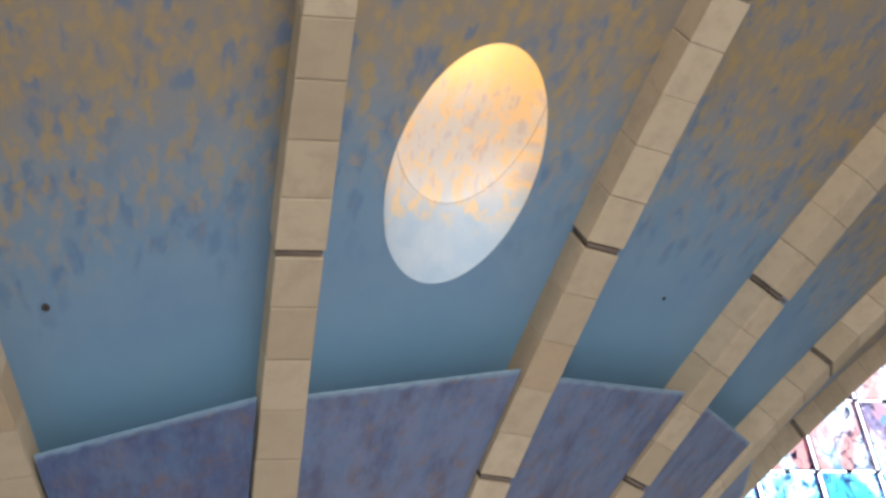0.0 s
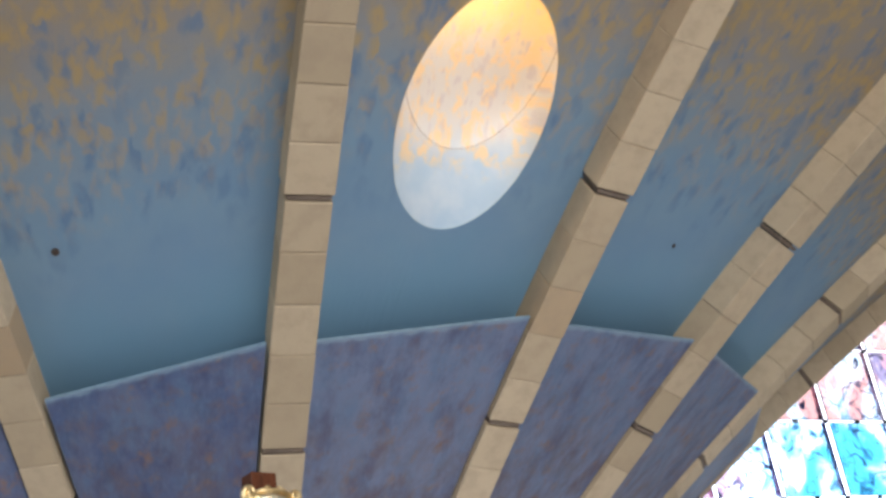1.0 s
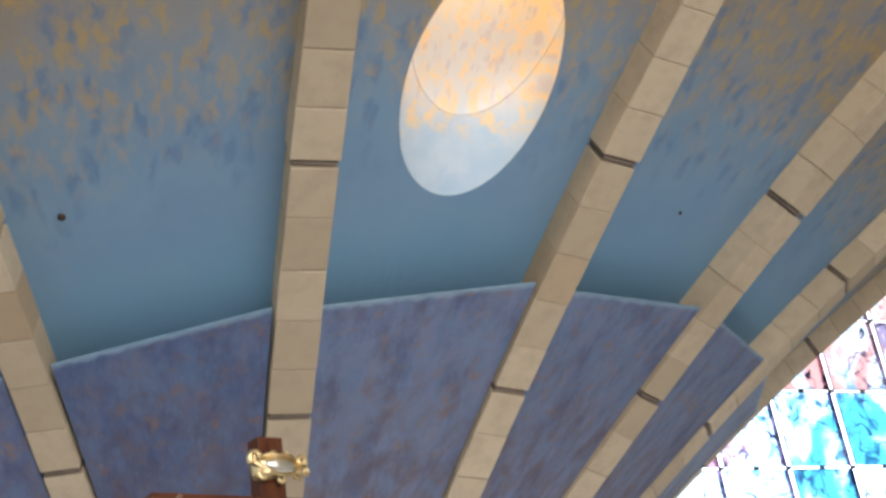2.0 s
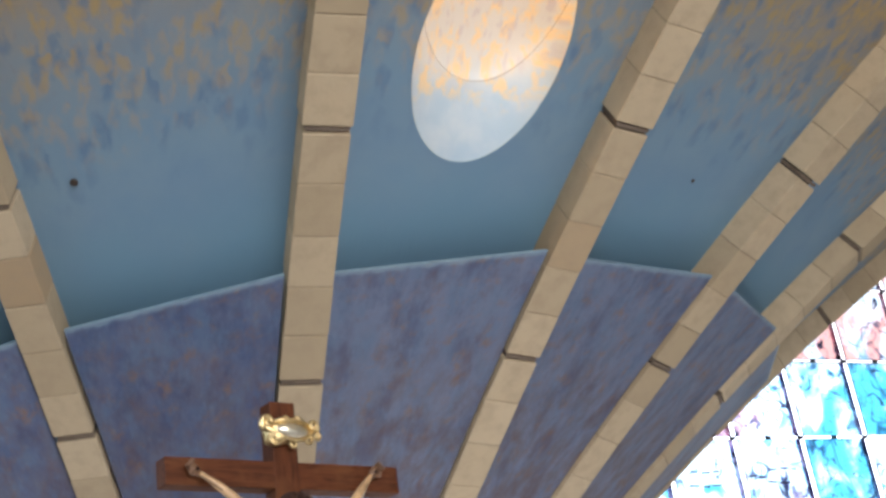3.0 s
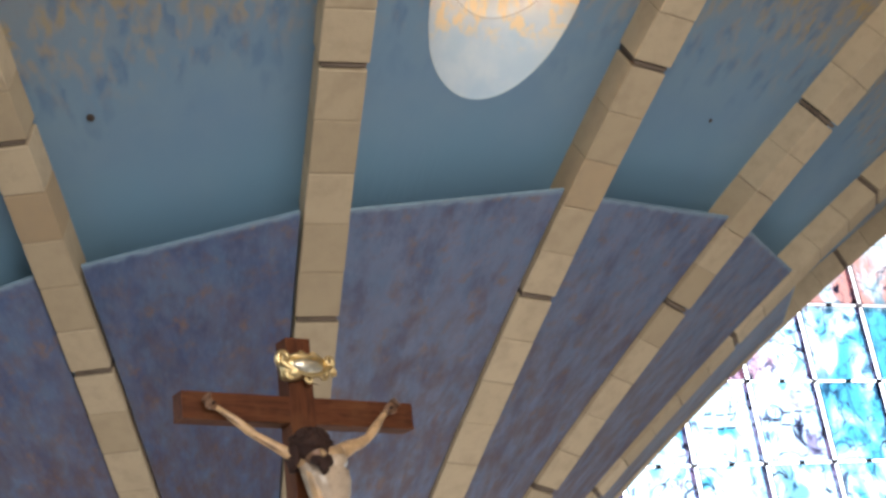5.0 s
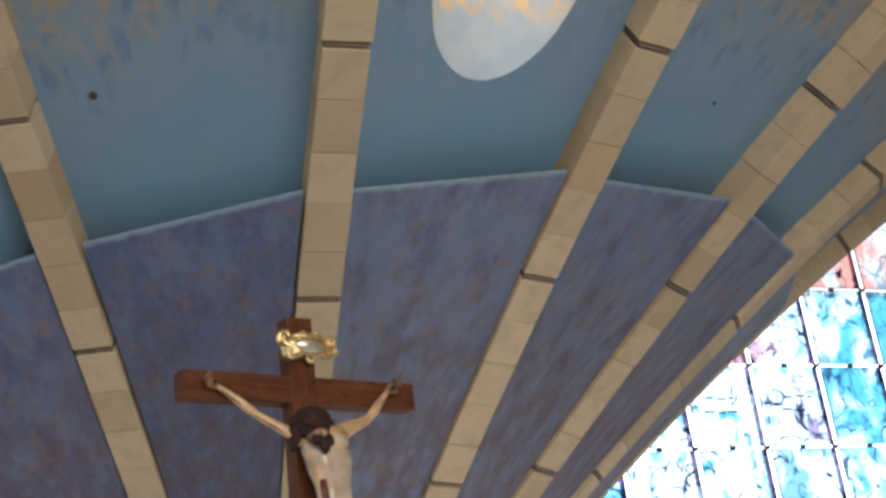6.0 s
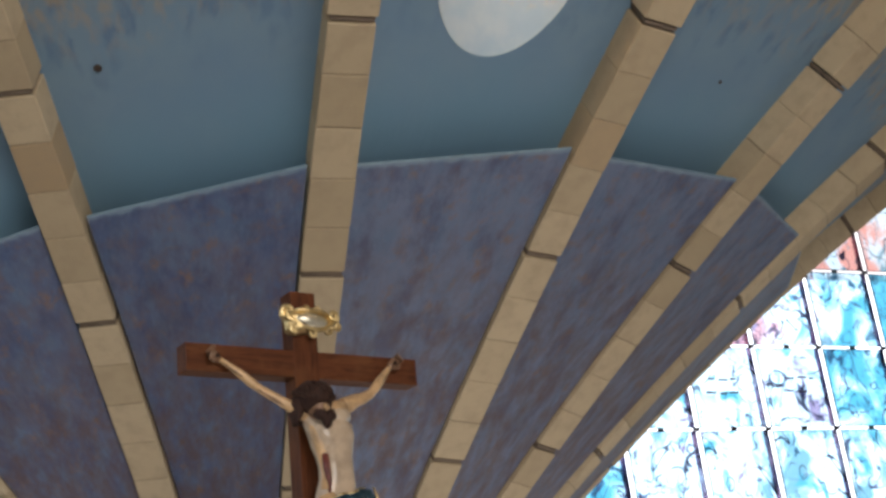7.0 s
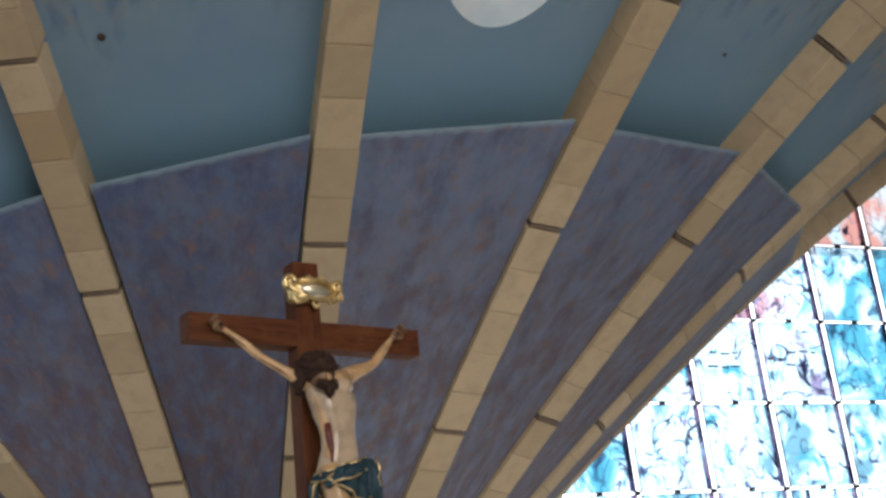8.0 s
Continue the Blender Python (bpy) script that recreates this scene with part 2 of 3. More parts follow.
TAN_SKIN = plain("tanned_flesh", (0.68, 0.44, 0.23), 0.3, 0.0, 0.5, 7.0, 0.4)
BROWN_SHADE_SKIN = plain("brown_shade_flesh", (0.25, 0.135, 0.075), 0.35, 0.0, 0.4, 14.0, 0.4)
CLOTH = plain("teal_cloth", (0.014, 0.058, 0.085), 0.6, 0.0, 0.4, 9.0, 0.4)
RUST = plain("dark_red_paint", (0.16, 0.03, 0.022), 0.4, 0.0, 0.4, 20.0)
HAIR = plain("dark_hair", (0.042, 0.014, 0.007), 0.8, 0.0, 0.4, 20.0, 0.5)
PLASTER = plain("lime_plaster", (0.62, 0.57, 0.49), 0.85, 0.0, 0.12, 1.2)
UMBER = plain("low_bounce_brown", (0.17, 0.135, 0.10), 0.9, 0.0, 0.15, 1.2)
FLOOR = plain("floor_stone", (0.66, 0.66, 0.65), 0.5, 0.0, 0.2, 1.5)
LEAD = plain("dark_lead", (0.04, 0.045, 0.06), 0.6)
BRASS = plain("dull_bronze", (0.10, 0.075, 0.06), 0.5, 0.6)


# ---------------------------------------------------------------- mesh helpers
def part(name, bm, mat, parent=None, label=""):
    """Links a bmesh as one mesh object, under a thing where one is given."""
    me = bpy.data.meshes.new(name)
    bmesh.ops.recalc_face_normals(bm, faces=bm.faces)
    bm.to_mesh(me)
    bm.free()
    for one in (mat if isinstance(mat, (list, tuple)) else [mat]):
        me.materials.append(one)
    ob = new(name, me)
    ob.parent = parent
    return tagged(ob, label)


def smooth(ob):
    for p in ob.data.polygons:
        p.use_smooth = True
    return ob


def box(bm, x0, x1, y0, y1, z0, z1, m=None, bevel=0.0):
    made = bmesh.ops.create_cube(bm, size=1)["verts"]
    bmesh.ops.transform(bm, verts=made, matrix=Matrix.LocRotScale(((x0 + x1) / 2, (y0 + y1) / 2, (z0 + z1) / 2), None, (x1 - x0, y1 - y0, z1 - z0)))
    if bevel:
        edges = {e for v in made for e in v.link_edges}
        out = bmesh.ops.bevel(bm, geom=list(edges), offset=bevel, segments=2, affect="EDGES", profile=0.6)
        made = list({v for f in out["faces"] for v in f.verts} | {v for v in made if v.is_valid})
    if m is not None:
        bmesh.ops.transform(bm, verts=made, matrix=m)
    return made


def sweep(bm, rings, close=True, caps=True, mat=0):
    """Skins a row of rings, each a list of points."""
    rows = [[bm.verts.new(p) for p in ring] for ring in rings]
    n = len(rows[0])
    for a, b in zip(rows, rows[1:]):
        for k in range(n if close else n - 1):
            f = bm.faces.new((a[k], a[(k + 1) % n], b[(k + 1) % n], b[k]))
            f.material_index = mat
    if caps and close:
        bm.faces.new(rows[0][::-1]).material_index = mat
        bm.faces.new(rows[-1]).material_index = mat
    return rows


def tube(bm, points, radii, sides=10, mat=0, flat=1.0, across=Vector((1, 0, 0))):
    """A limb through points with its own radius at each; flat squeezes it at right angles to across."""
    pts = [Vector(p) for p in points]
    rings = []
    for k, p in enumerate(pts):
        d = (pts[min(k + 1, len(pts) - 1)] - pts[max(k - 1, 0)]).normalized()
        a = (across - d * across.dot(d)).normalized()
        b = d.cross(a)
        rings.append([p + radii[k] * (math.cos(w) * a + flat * math.sin(w) * b) for w in (2 * math.pi * i / sides for i in range(sides))])
    sweep(bm, rings, mat=mat)


# ---------------------------------------------------------------- the fan of ribs
# All of it is laid out round one upright axis; FAN brings it to its place in the room.
FAN = Matrix.Translation(EYE) @ Matrix(((0.99759, 0.02629, -0.06423), (-0.02823, 0.99917, -0.02946), (0.06341, 0.0312, 0.9975))).to_4x4()
AXIS = (-3.789, 18.6495)
R5, Z5, RISE, BEND = 8.9304, 5.999, 26.7013, 0.6085
# each rib: its turn round the axis in degrees, its shift outward and upward
RIBS = [(-33.6, -0.5, -0.2), (-14.8, -0.6, -0.40), (3.02, -0.955, -0.108), (21.52, -0.081, -0.237), (39.93, 0.003, -0.103),
        (61.56, 0.057, 0.085), (83.42, 0.272, 0.171), (101.77, 0.474, 0.321)]
# each rib: the twist of its section in degrees, what the twist gains a block, its width over the usual one, its shift aside
SECTION = [(-8.4, 0.0, 1.0, -0.05), (-8.4, 0.0, 1.0, -0.05), (-8.4, 0.14, 0.954, -0.068), (-7.6, 0.03, 1.012, -0.003), (-9.9, 0.03, 0.971, 0.188),
           (-5.7, -0.785, 1.039, 0.161), (-3.7, -0.17, 1.019, -0.086), (18.0, 0.0, 1.0, 0.017)]
RECESS = 0.33


def profile(u):
    """Radius, height and slope of the ribs' front, u blocks down from the reference."""
    n = 24
    step = (u - 5) / n
    r, z = R5, Z5
    for k in range(n):
        a = radians(RISE + BEND * (5 + (k + 0.5) * step))
        r -= math.cos(a) * step * BLOCK
        z -= math.sin(a) * step * BLOCK
    return r, z, radians(RISE + BEND * u)


PROFILE = {}


def rib_side(j, u, side, back):
    """A point on the left (-1) or right (1) side of rib j, back metres behind its front."""
    key = round(u, 4)
    if key not in PROFILE:
        PROFILE[key] = profile(u)
    r, z, a = PROFILE[key]
    turn, dr, dz = RIBS[j]
    twist, gain, wider, aside = SECTION[j]
    p, w = radians(twist + gain * (min(max(u, 0.0), 10.0) - 5)), radians(turn)
    h = rib_width(u) / 2 * wider * side
    x, b = aside + h * math.cos(p) - back * math.sin(p), h * math.sin(p) + back * math.cos(p)
    r, z = r + dr - b * math.sin(a), z + dz + b * math.cos(a)
    return Vector((AXIS[0] + x * math.cos(w) + r * math.sin(w), AXIS[1] + x * math.sin(w) - r * math.cos(w), z))


def rib_width(u):
    """Each length of rib swells a little towards the joint at its foot."""
    return 0.395 + 0.0046 * max(u, -4.0) if u < 5 else 0.393 - 0.0025 * max(0.0, u - 10)


def bay_point(j, u, v, back):
    """Between the facing sides of rib j and the next, v from 0 to 1 across."""
    return FAN @ rib_side(j, u, 1, back).lerp(rib_side(j + 1, u, -1, back), v)


def block_mesh(j, u0, u1, gap0, gap1, front, deep, name, mat, narrow=0.0, chamfer=0.007):
    """A stone of rib j, in the rib's own frame: out is -y, across is x."""
    bm = bmesh.new()
    rings = []
    twist, gain, wider, aside = SECTION[j]
    for u, inset in ((u0 + gap0, chamfer), (u0 + gap0 + 0.02, 0.0), (u1 - gap1 - 0.02, 0.0), (u1 - gap1, chamfer)):
        r, z, a = profile(u)
        h = rib_width(min(max(u, u0), u1 - 0.001)) / 2 * wider - narrow - inset * 0.6
        w = radians(twist + gain * (min(max(u, 0.0), 10.0) - 5))
        out = Vector((0, -math.sin(a), -math.cos(a)))
        across = Vector((math.cos(w), 0, 0)) - out * math.sin(w)
        facing = out * math.cos(w) + Vector((math.sin(w), 0, 0))
        at = Vector((aside, -r, z))
        f = front - inset
        rings.append([at + facing * d + across * x for x, d in
                      ((-h, -deep), (-h, f - chamfer), (-h + chamfer, f), (h - chamfer, f), (h, f - chamfer), (h, -deep))])
    sweep(bm, rings)
    bmesh.ops.recalc_face_normals(bm, faces=bm.faces)
    me = bpy.data.meshes.new(name)
    bm.to_mesh(me)
    bm.free()
    me.materials.append(mat)
    return me


# the few browner stones: rib, course
OCHRE_BLOCKS = {(2, 6), (4, 7), (1, 14)}


def build_ribs():
    thin, wide = 0.0075, 0.07
    dice = random.Random(5)
    for j, (turn, dr, dz) in enumerate(RIBS):
        rib = new("vault_rib")
        w = radians(turn)
        rib.matrix_world = FAN @ Matrix.Translation((AXIS[0] + dr * math.sin(w), AXIS[1] - dr * math.cos(w), dz)) @ Matrix.Rotation(w, 4, "Z")
        tagged(rib, "arched vault rib of buff sandstone blocks with dark joints", "vault rib", "ribs of the fan vault")
        for u in range(U_TOP, U_FOOT):
            over, under = u % 5 == 0, (u + 1) % 5 == 0
            ob = new("block", block_mesh(j, u, u + 1, wide if over else thin, wide if under else thin, 0.0, 0.47, "block", OCHRE if (j, u) in OCHRE_BLOCKS else STONE))
            ob.parent = rib
            ob.location = (dice.uniform(-0.003, 0.003), dice.uniform(-0.003, 0.003), dice.uniform(-0.002, 0.002))
            new("mortar_bed", block_mesh(j, u, u + 1, wide if over else -0.001, wide if under else -0.001, -0.009, 0.46, "mortar_bed", MORTAR, 0.009, 0.002)).parent = rib
            if over:
                new("joint_strip", block_mesh(j, u - 0.036, u + 0.036, 0.0, 0.0, -0.014, 0.46, "joint_strip", STRIP, 0.02, 0.004)).parent = rib
                new("joint_bed", block_mesh(j, u - 0.075, u + 0.075, 0.0, 0.0, -0.07, 0.455, "joint_bed", JOINT, 0.05, 0.004)).parent = rib


def bay_slab(name, j, u0, u1, front, back, mats, edge0, hole=None, lift=(0.0, 0.0), ends=(-0.04, 1.04)):
    """A painted slab between two ribs, curved along them and straight across."""
    bm = bmesh.new()
    layer = bm.loops.layers.uv.new("UVMap")
    flat = {}

    def vert(u, v, h):
        edge = (lift[0] * (1 - v) + lift[1] * v) * max(0.0, 1 - (u - u0) / 3.0)
        v = ends[0] + (ends[1] - ends[0]) * v if hole is None else v
        x = bm.verts.new(bay_point(j, u + edge, v, h))
        flat[x] = ((v - 0.5) * 2.6 + j * 4.7, u * BLOCK)
        return x

    if hole is None:
        nu = int((u1 - u0) * 2)
        for h, m in ((front, 0), (back, 0)):
            rows = [[vert(u0 + (u1 - u0) * k / nu, v / 6, h) for v in range(7)] for k in range(nu + 1)]
            for a, b in zip(rows, rows[1:]):
                for k in range(6):
                    bm.faces.new((a[k], a[k + 1], b[k + 1], b[k])).material_index = m
        # the closing edges, upper and lower
        for u, m in ((u0, edge0), (u1, 0)):
            rows = [[vert(u, v / 6, h) for v in range(7)] for h in (front, back)]
            for k in range(6):
                bm.faces.new((rows[0][k], rows[0][k + 1], rows[1][k + 1], rows[1][k])).material_index = m
        # and the two side edges
        for v in (0.0, 1.0):
            rows = [[vert(u0 + (u1 - u0) * k / nu, v, h) for k in range(nu + 1)] for h in (front, back)]
            for k in range(nu):
                bm.faces.new((rows[0][k], rows[0][k + 1], rows[1][k + 1], rows[1][k]))
    else:
        cu, cv, au, av = hole
        angles = sorted([2 * math.pi * k / 72 for k in range(72)] + [math.atan2((b - cv) / av, (a - cu) / au) % (2 * math.pi) for a in (u0, u1) for b in ends])
        for h in (front, back):
            rings = []
            for s in range(9):
                f = (s / 8) ** 1.5 if h == front else 0.3 + 0.7 * s / 8
                ring = []
                for w in angles:
                    c, d = au * math.cos(w), av * math.sin(w)
                    k = min(((u1 - cu) if c > 0 else (u0 - cu)) / c if abs(c) > 1e-9 else 1e9, ((ends[1] - cv) if d > 0 else ends[0] - cv) / d if abs(d) > 1e-9 else 1e9)
                    g = 1 + (k - 1) * f
                    ring.append(vert(cu + c * g, cv + d * g + (LEAN + SWELL * d) * c * (1 - f), h))
                rings.append(ring)
            n = len(angles)
            for a, b in zip(rings, rings[1:]):
                for k in range(n):
                    bm.faces.new((a[k], a[(k + 1) % n], b[(k + 1) % n], b[k]))
    for f in bm.faces:
        f.smooth = False
        for loop in f.loops:
            loop[layer].uv = flat[loop.vert]
    return part(name, bm, mats)


HOLE, LEAN, SWELL = (3.769, 0.480, 2.259, 0.2727), 0.0043, 0.0582
PANEL_LIFT = {1: (0.06, 0.06), 2: (-0.01, 0.09), 3: (0.08, 0.0), 4: (0.05, 0.06), 5: (0.08, 0.14)}
SHAFT, SHAFT_RISE, DOME, SLANT = 0.4, 0.1, 0.3, -1.15


def oculus_shaft(j):
    """The painted shaft over the oval opening, with its closing vault."""
    bm = bmesh.new()
    layer = bm.loops.layers.uv.new("UVMap")
    flat = {}
    cu, cv, au, av = HOLE
    n = 96

    def vert(g, w, up):
        """up runs from 0 at the rim to 1 at the closing vault, which rises towards the lamp."""
        high = SHAFT + SHAFT_RISE * (1 - g * math.cos(w)) / 2
        h = RECESS - 0.006 + up * high + (DOME * max(0.0, 1 - g * g) ** 0.6 if up > 1 else 0.0)
        u, v = cu + SLANT * up + au * g * math.cos(w), cv + 0.03 * up + av * g * math.sin(w) + (LEAN + SWELL * av * g * math.sin(w)) * au * g * math.cos(w)
        x = bm.verts.new(bay_point(j, u, v, h))
        low, high = 0.5 + 0.5 * g * math.cos(w), 0.2 + 0.46 * g * math.cos(w)
        flat[x] = ((v - 0.5) * 2.6, low + (high - low) * min(up, 1.0))
        return x

    rings = [[vert(1.0, 2 * math.pi * k / n, s / 6) for k in range(n)] for s in range(7)]
    caps = [[vert(1.0 - (s / 12) ** 1.6, 2 * math.pi * k / n, 1.001) for k in range(n)] for s in range(12)]
    for rows in (rings, caps):
        for a, b in zip(rows, rows[1:]):
            for k in range(n):
                bm.faces.new((a[k], a[(k + 1) % n], b[(k + 1) % n], b[k]))
    bm.faces.new(caps[-1])
    for f in bm.faces:
        f.smooth = True
        for loop in f.loops:
            loop[layer].uv = flat[loop.vert]
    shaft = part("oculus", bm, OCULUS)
    # the seam between shaft and closing vault
    bm = bmesh.new()
    pts = []
    for k in range(33):
        w = radians(-62 + 150 * k / 32)
        h = RECESS - 0.006 + SHAFT + SHAFT_RISE * (1 - math.cos(w)) / 2
        pts.append(bay_point(j, cu + SLANT + au * 0.992 * math.cos(w), cv + 0.03 + av * 0.992 * math.sin(w) + (LEAN + SWELL * av * math.sin(w)) * au * math.cos(w), h))
    tube(bm, pts, [0.002] * 33, 6, across=Vector((0, 0, 1)))
    part("seam", bm, STRIP, shaft, "thin brown plaster seam")
    return shaft


def build_bays():
    for j in range(len(RIBS) - 1):
        slab = bay_slab("ceiling_bay", j, U_TOP + 0.2, U_FOOT - 0.2, RECESS, RECESS + 0.12, VAULT, 0, HOLE if j == 3 else None)
        tagged(slab, "blue painted vault bay breaking into ochre daubs above" + (", with an oval opening" if j == 3 else ""), "vault", "bays of the fan vault", "structure")
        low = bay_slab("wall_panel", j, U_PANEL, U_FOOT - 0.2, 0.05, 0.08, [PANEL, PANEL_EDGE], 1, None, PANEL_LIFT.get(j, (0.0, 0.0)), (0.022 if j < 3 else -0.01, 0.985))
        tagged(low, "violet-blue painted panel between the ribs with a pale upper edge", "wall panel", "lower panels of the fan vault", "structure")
    tagged(oculus_shaft(3), "oval painted light shaft, gold above and pale blue below", "oculus", "", "structure")
    # the lamp stands in the shaft, behind its upper rim
    spot = bay_point(3, HOLE[0] - 2.42, HOLE[1], RECESS + 0.28)
    data = bpy.data.lights.new("shaft_lamp", "AREA")
    data.shape, data.size, data.size_y, data.energy, data.color = "RECTANGLE", 0.5, 0.2, OCULUS_WATTS, (1.0, 0.82, 0.64)
    lamp = new("shaft_lamp", data)
    lamp.matrix_world = look(spot, bay_point(3, HOLE[0] + 0.6, HOLE[1], RECESS + 0.5))


OCULUS_WATTS = 7.2


def ceiling_fitting(j, u, v, size=1.0):
    """A small dark bronze fitting let into the vault."""
    bm = bmesh.new()
    rings = []
    for r, d in ((0.034, 0.0), (0.036, 0.012), (0.028, 0.018), (0.02, 0.014), (0.016, 0.03), (0.004, 0.034)):
        rings.append([(r * math.cos(w), r * math.sin(w), d) for w in (2 * math.pi * k / 20 for k in range(20))])
    sweep(bm, rings)
    ob = part("ceiling_fitting", bm, BRASS)
    p = bay_point(j, u, v, RECESS)
    e1, e2 = bay_point(j, u + 0.1, v, RECESS) - p, bay_point(j, u, v + 0.1, RECESS) - p
    nrm = e1.cross(e2).normalized()
    if nrm.dot(Vector(EYE) - p) < 0:
        nrm = -nrm
    ob.matrix_world = Matrix.Translation(p) @ nrm.to_track_quat("Z", "Y").to_matrix().to_4x4() @ Matrix.Scale(size, 4)
    tagged(ob, "small round dark bronze fitting in the blue vault", "ceiling fitting", "fittings in the vault")


# ---------------------------------------------------------------- the room
# The end wall with the great window runs at 26 degrees to x.
WALL = Matrix.Translation((2.79, 26.136, 0.0)) @ Matrix.Rotation(radians(26.2), 4, "Z")
PANE, WX0, WZ0, COLS, ROWS = 1.61, -6.81, 1.32, 10, 8
PANE_H = 1.656
ROOM_X0, ROOM_X1, ROOM_Y0, TOP = -20.0, 13.0, -38.0, 16.0


def build_room():
    wx1, wz1 = WX0 + PANE * COLS, WZ0 + PANE_H * ROWS
    bm = bmesh.new()
    for x0, x1, z0, z1 in ((ROOM_X0, WX0, 0, TOP), (wx1, ROOM_X1, 0, TOP), (WX0, wx1, 0, WZ0), (WX0, wx1, wz1, TOP)):
        box(bm, x0, x1, 0.0, 0.5, z0, z1, WALL)
    tagged(part("wall_north", bm, PLASTER), "plastered end wall round a great stained-glass window", "wall", "", "structure")
    openings = ((-21.0, -12.0), (-10.5, -1.5))
    bm = bmesh.new()
    edge = [ROOM_Y0] + [y for o in openings for y in o] + [0.5]
    for y0, y1 in zip(edge[::2], edge[1::2]):
        box(bm, ROOM_X0 - 0.5, ROOM_X0, y0, y1, 0, TOP, WALL)
    for y0, y1 in openings:
        box(bm, ROOM_X0 - 0.5, ROOM_X0, y0, y1, 0, 3, WALL)
        box(bm, ROOM_X0 - 0.5, ROOM_X0, y0, y1, 12, TOP, WALL)
    tagged(part("wall_west", bm, UMBER), "unseen side wall, brown to cut its bounce, with openings added for fill light", "wall", "", "structure")
    bm = bmesh.new()
    box(bm, ROOM_X1, ROOM_X1 + 0.5, ROOM_Y0, 0.5, 0, TOP, WALL)
    tagged(part("wall_east", bm, PLASTER), "unseen pale plastered side wall that bounces light onto the ribs", "wall", "", "structure")
    bm = bmesh.new()
    for x0, x1, z0, z1 in ((ROOM_X0 - 0.5, -18.5, 0, TOP), (-4.5, ROOM_X1 + 0.5, 0, TOP), (-18.5, -4.5, 0, 3.0), (-18.5, -4.5, 13.0, TOP)):
        box(bm, x0, x1, ROOM_Y0 - 0.5, ROOM_Y0, z0, z1, WALL)
    tagged(part("wall_south", bm, PLASTER), "unseen plastered rear wall with an opening added for fill light", "wall", "", "structure")
    opening_fill("rear_fill_light", WALL @ Vector((-11.5, ROOM_Y0 - 0.2, 8.0)), WALL @ Vector((-11.5, ROOM_Y0 + 5, 4.5)), 14.0, 10.0, REAR_WATTS, (1.0, 0.955, 0.89))
    bm = bmesh.new()
    box(bm, ROOM_X0 - 0.5, ROOM_X1 + 0.5, ROOM_Y0 - 0.5, 0.5, -0.3, 0.0, WALL)
    tagged(part("floor", bm, FLOOR), "pale stone church floor", "floor", "", "structure")
    bm = bmesh.new()
    box(bm, ROOM_X0 - 0.5, ROOM_X1 + 0.5, ROOM_Y0 - 0.5, 0.5, TOP, TOP + 0.3, WALL)
    tagged(part("ceiling", bm, PLASTER), "plain plaster ceiling", "ceiling", "", "structure")
    # added fill lamps in the assumed side openings
    for y0, y1 in openings:
        y = (y0 + y1) / 2
        opening_fill("side_fill_light", WALL @ Vector((ROOM_X0 - 0.2, y, 7.5)), WALL @ Vector((ROOM_X0 + 5, y, 2.5)), y1 - y0, 9.0, SIDE_WATTS, (1.0, 0.98, 0.955))
    # the pier from which the ribs spring
    bm = bmesh.new()
    rings = []
    for r, z in ((1.35, 0.0), (1.35, 0.25), (1.15, 0.3), (1.15, 1.7), (0.9, 2.1)):
        rings.append([(r * math.cos(w), r * math.sin(w), z) for w in (2 * math.pi * k / 18 for k in range(18))])
    sweep(bm, rings)
    pier = part("pier", bm, STONE)
    pier.location = (*(FAN @ Vector((*AXIS, 0))).xy, 0)
    tagged(pier, "round buff stone pier under the fan of ribs", "pier", "", "structure")


SIDE_WATTS = 50.0
REAR_WATTS = 2100.0

CYAN, TEAL, PLUM, ICE = (0.19, 0.45, 0.53), (0.085, 0.20, 0.27), (0.40, 0.35, 0.47), (0.30, 0.46, 0.52)
PINK, LILAC = (0.58, 0.45, 0.48), (0.40, 0.38, 0.48)
GLASS = [stained_glass("cyan_glass", 1, ((ICE, 0.9, 0.46, 0.60, 0.8), (CYAN, 1.2, 0.54, 0.66, 1.2), (TEAL, 1.6, 0.60, 0.70, 1.6))),
         stained_glass("rose_glass", 2, ((PINK, 0.9, 0.44, 0.60, 0.8), (LILAC, 1.4, 0.52, 0.64, 1.4), (CYAN, 1.1, 0.58, 0.68, 1.2), (PLUM, 2.1, 0.67, 0.77, 1.6))),
         stained_glass("pale_glass", 3, ((ICE, 1.0, 0.50, 0.68, 1.0), (CYAN, 1.2, 0.57, 0.70, 1.4), (LILAC, 1.5, 0.58, 0.70, 1.2))),
         stained_glass("teal_glass", 4, ((CYAN, 0.8, 0.38, 0.58, 0.8), (TEAL, 1.3, 0.52, 0.66, 1.2), (PINK, 1.2, 0.62, 0.72, 1.0))),
         stained_glass("salmon_glass", 5, (((0.66, 0.48, 0.45), 0.9, 0.38, 0.56, 0.8), (LILAC, 1.4, 0.62, 0.74, 1.4), (ICE, 1.1, 0.58, 0.70, 1.2)))]


INK = plain("ink_paint", (0.10, 0.10, 0.20), 0.6)
MAUVE = stained_glass("mauve_glass", 6, (((0.55, 0.38, 0.47), 1.3, 0.25, 0.55, 0.8), ((0.27, 0.22, 0.34), 1.7, 0.50, 0.62, 1.2)))


def glow(name, colour, strength):
    m = bpy.data.materials.new(name)
    m.use_nodes = True
    t = m.node_tree
    t.nodes.clear()
    e = t.nodes.new("ShaderNodeEmission")
    e.inputs["Color"].default_value, e.inputs["Strength"].default_value = (*colour, 1), strength
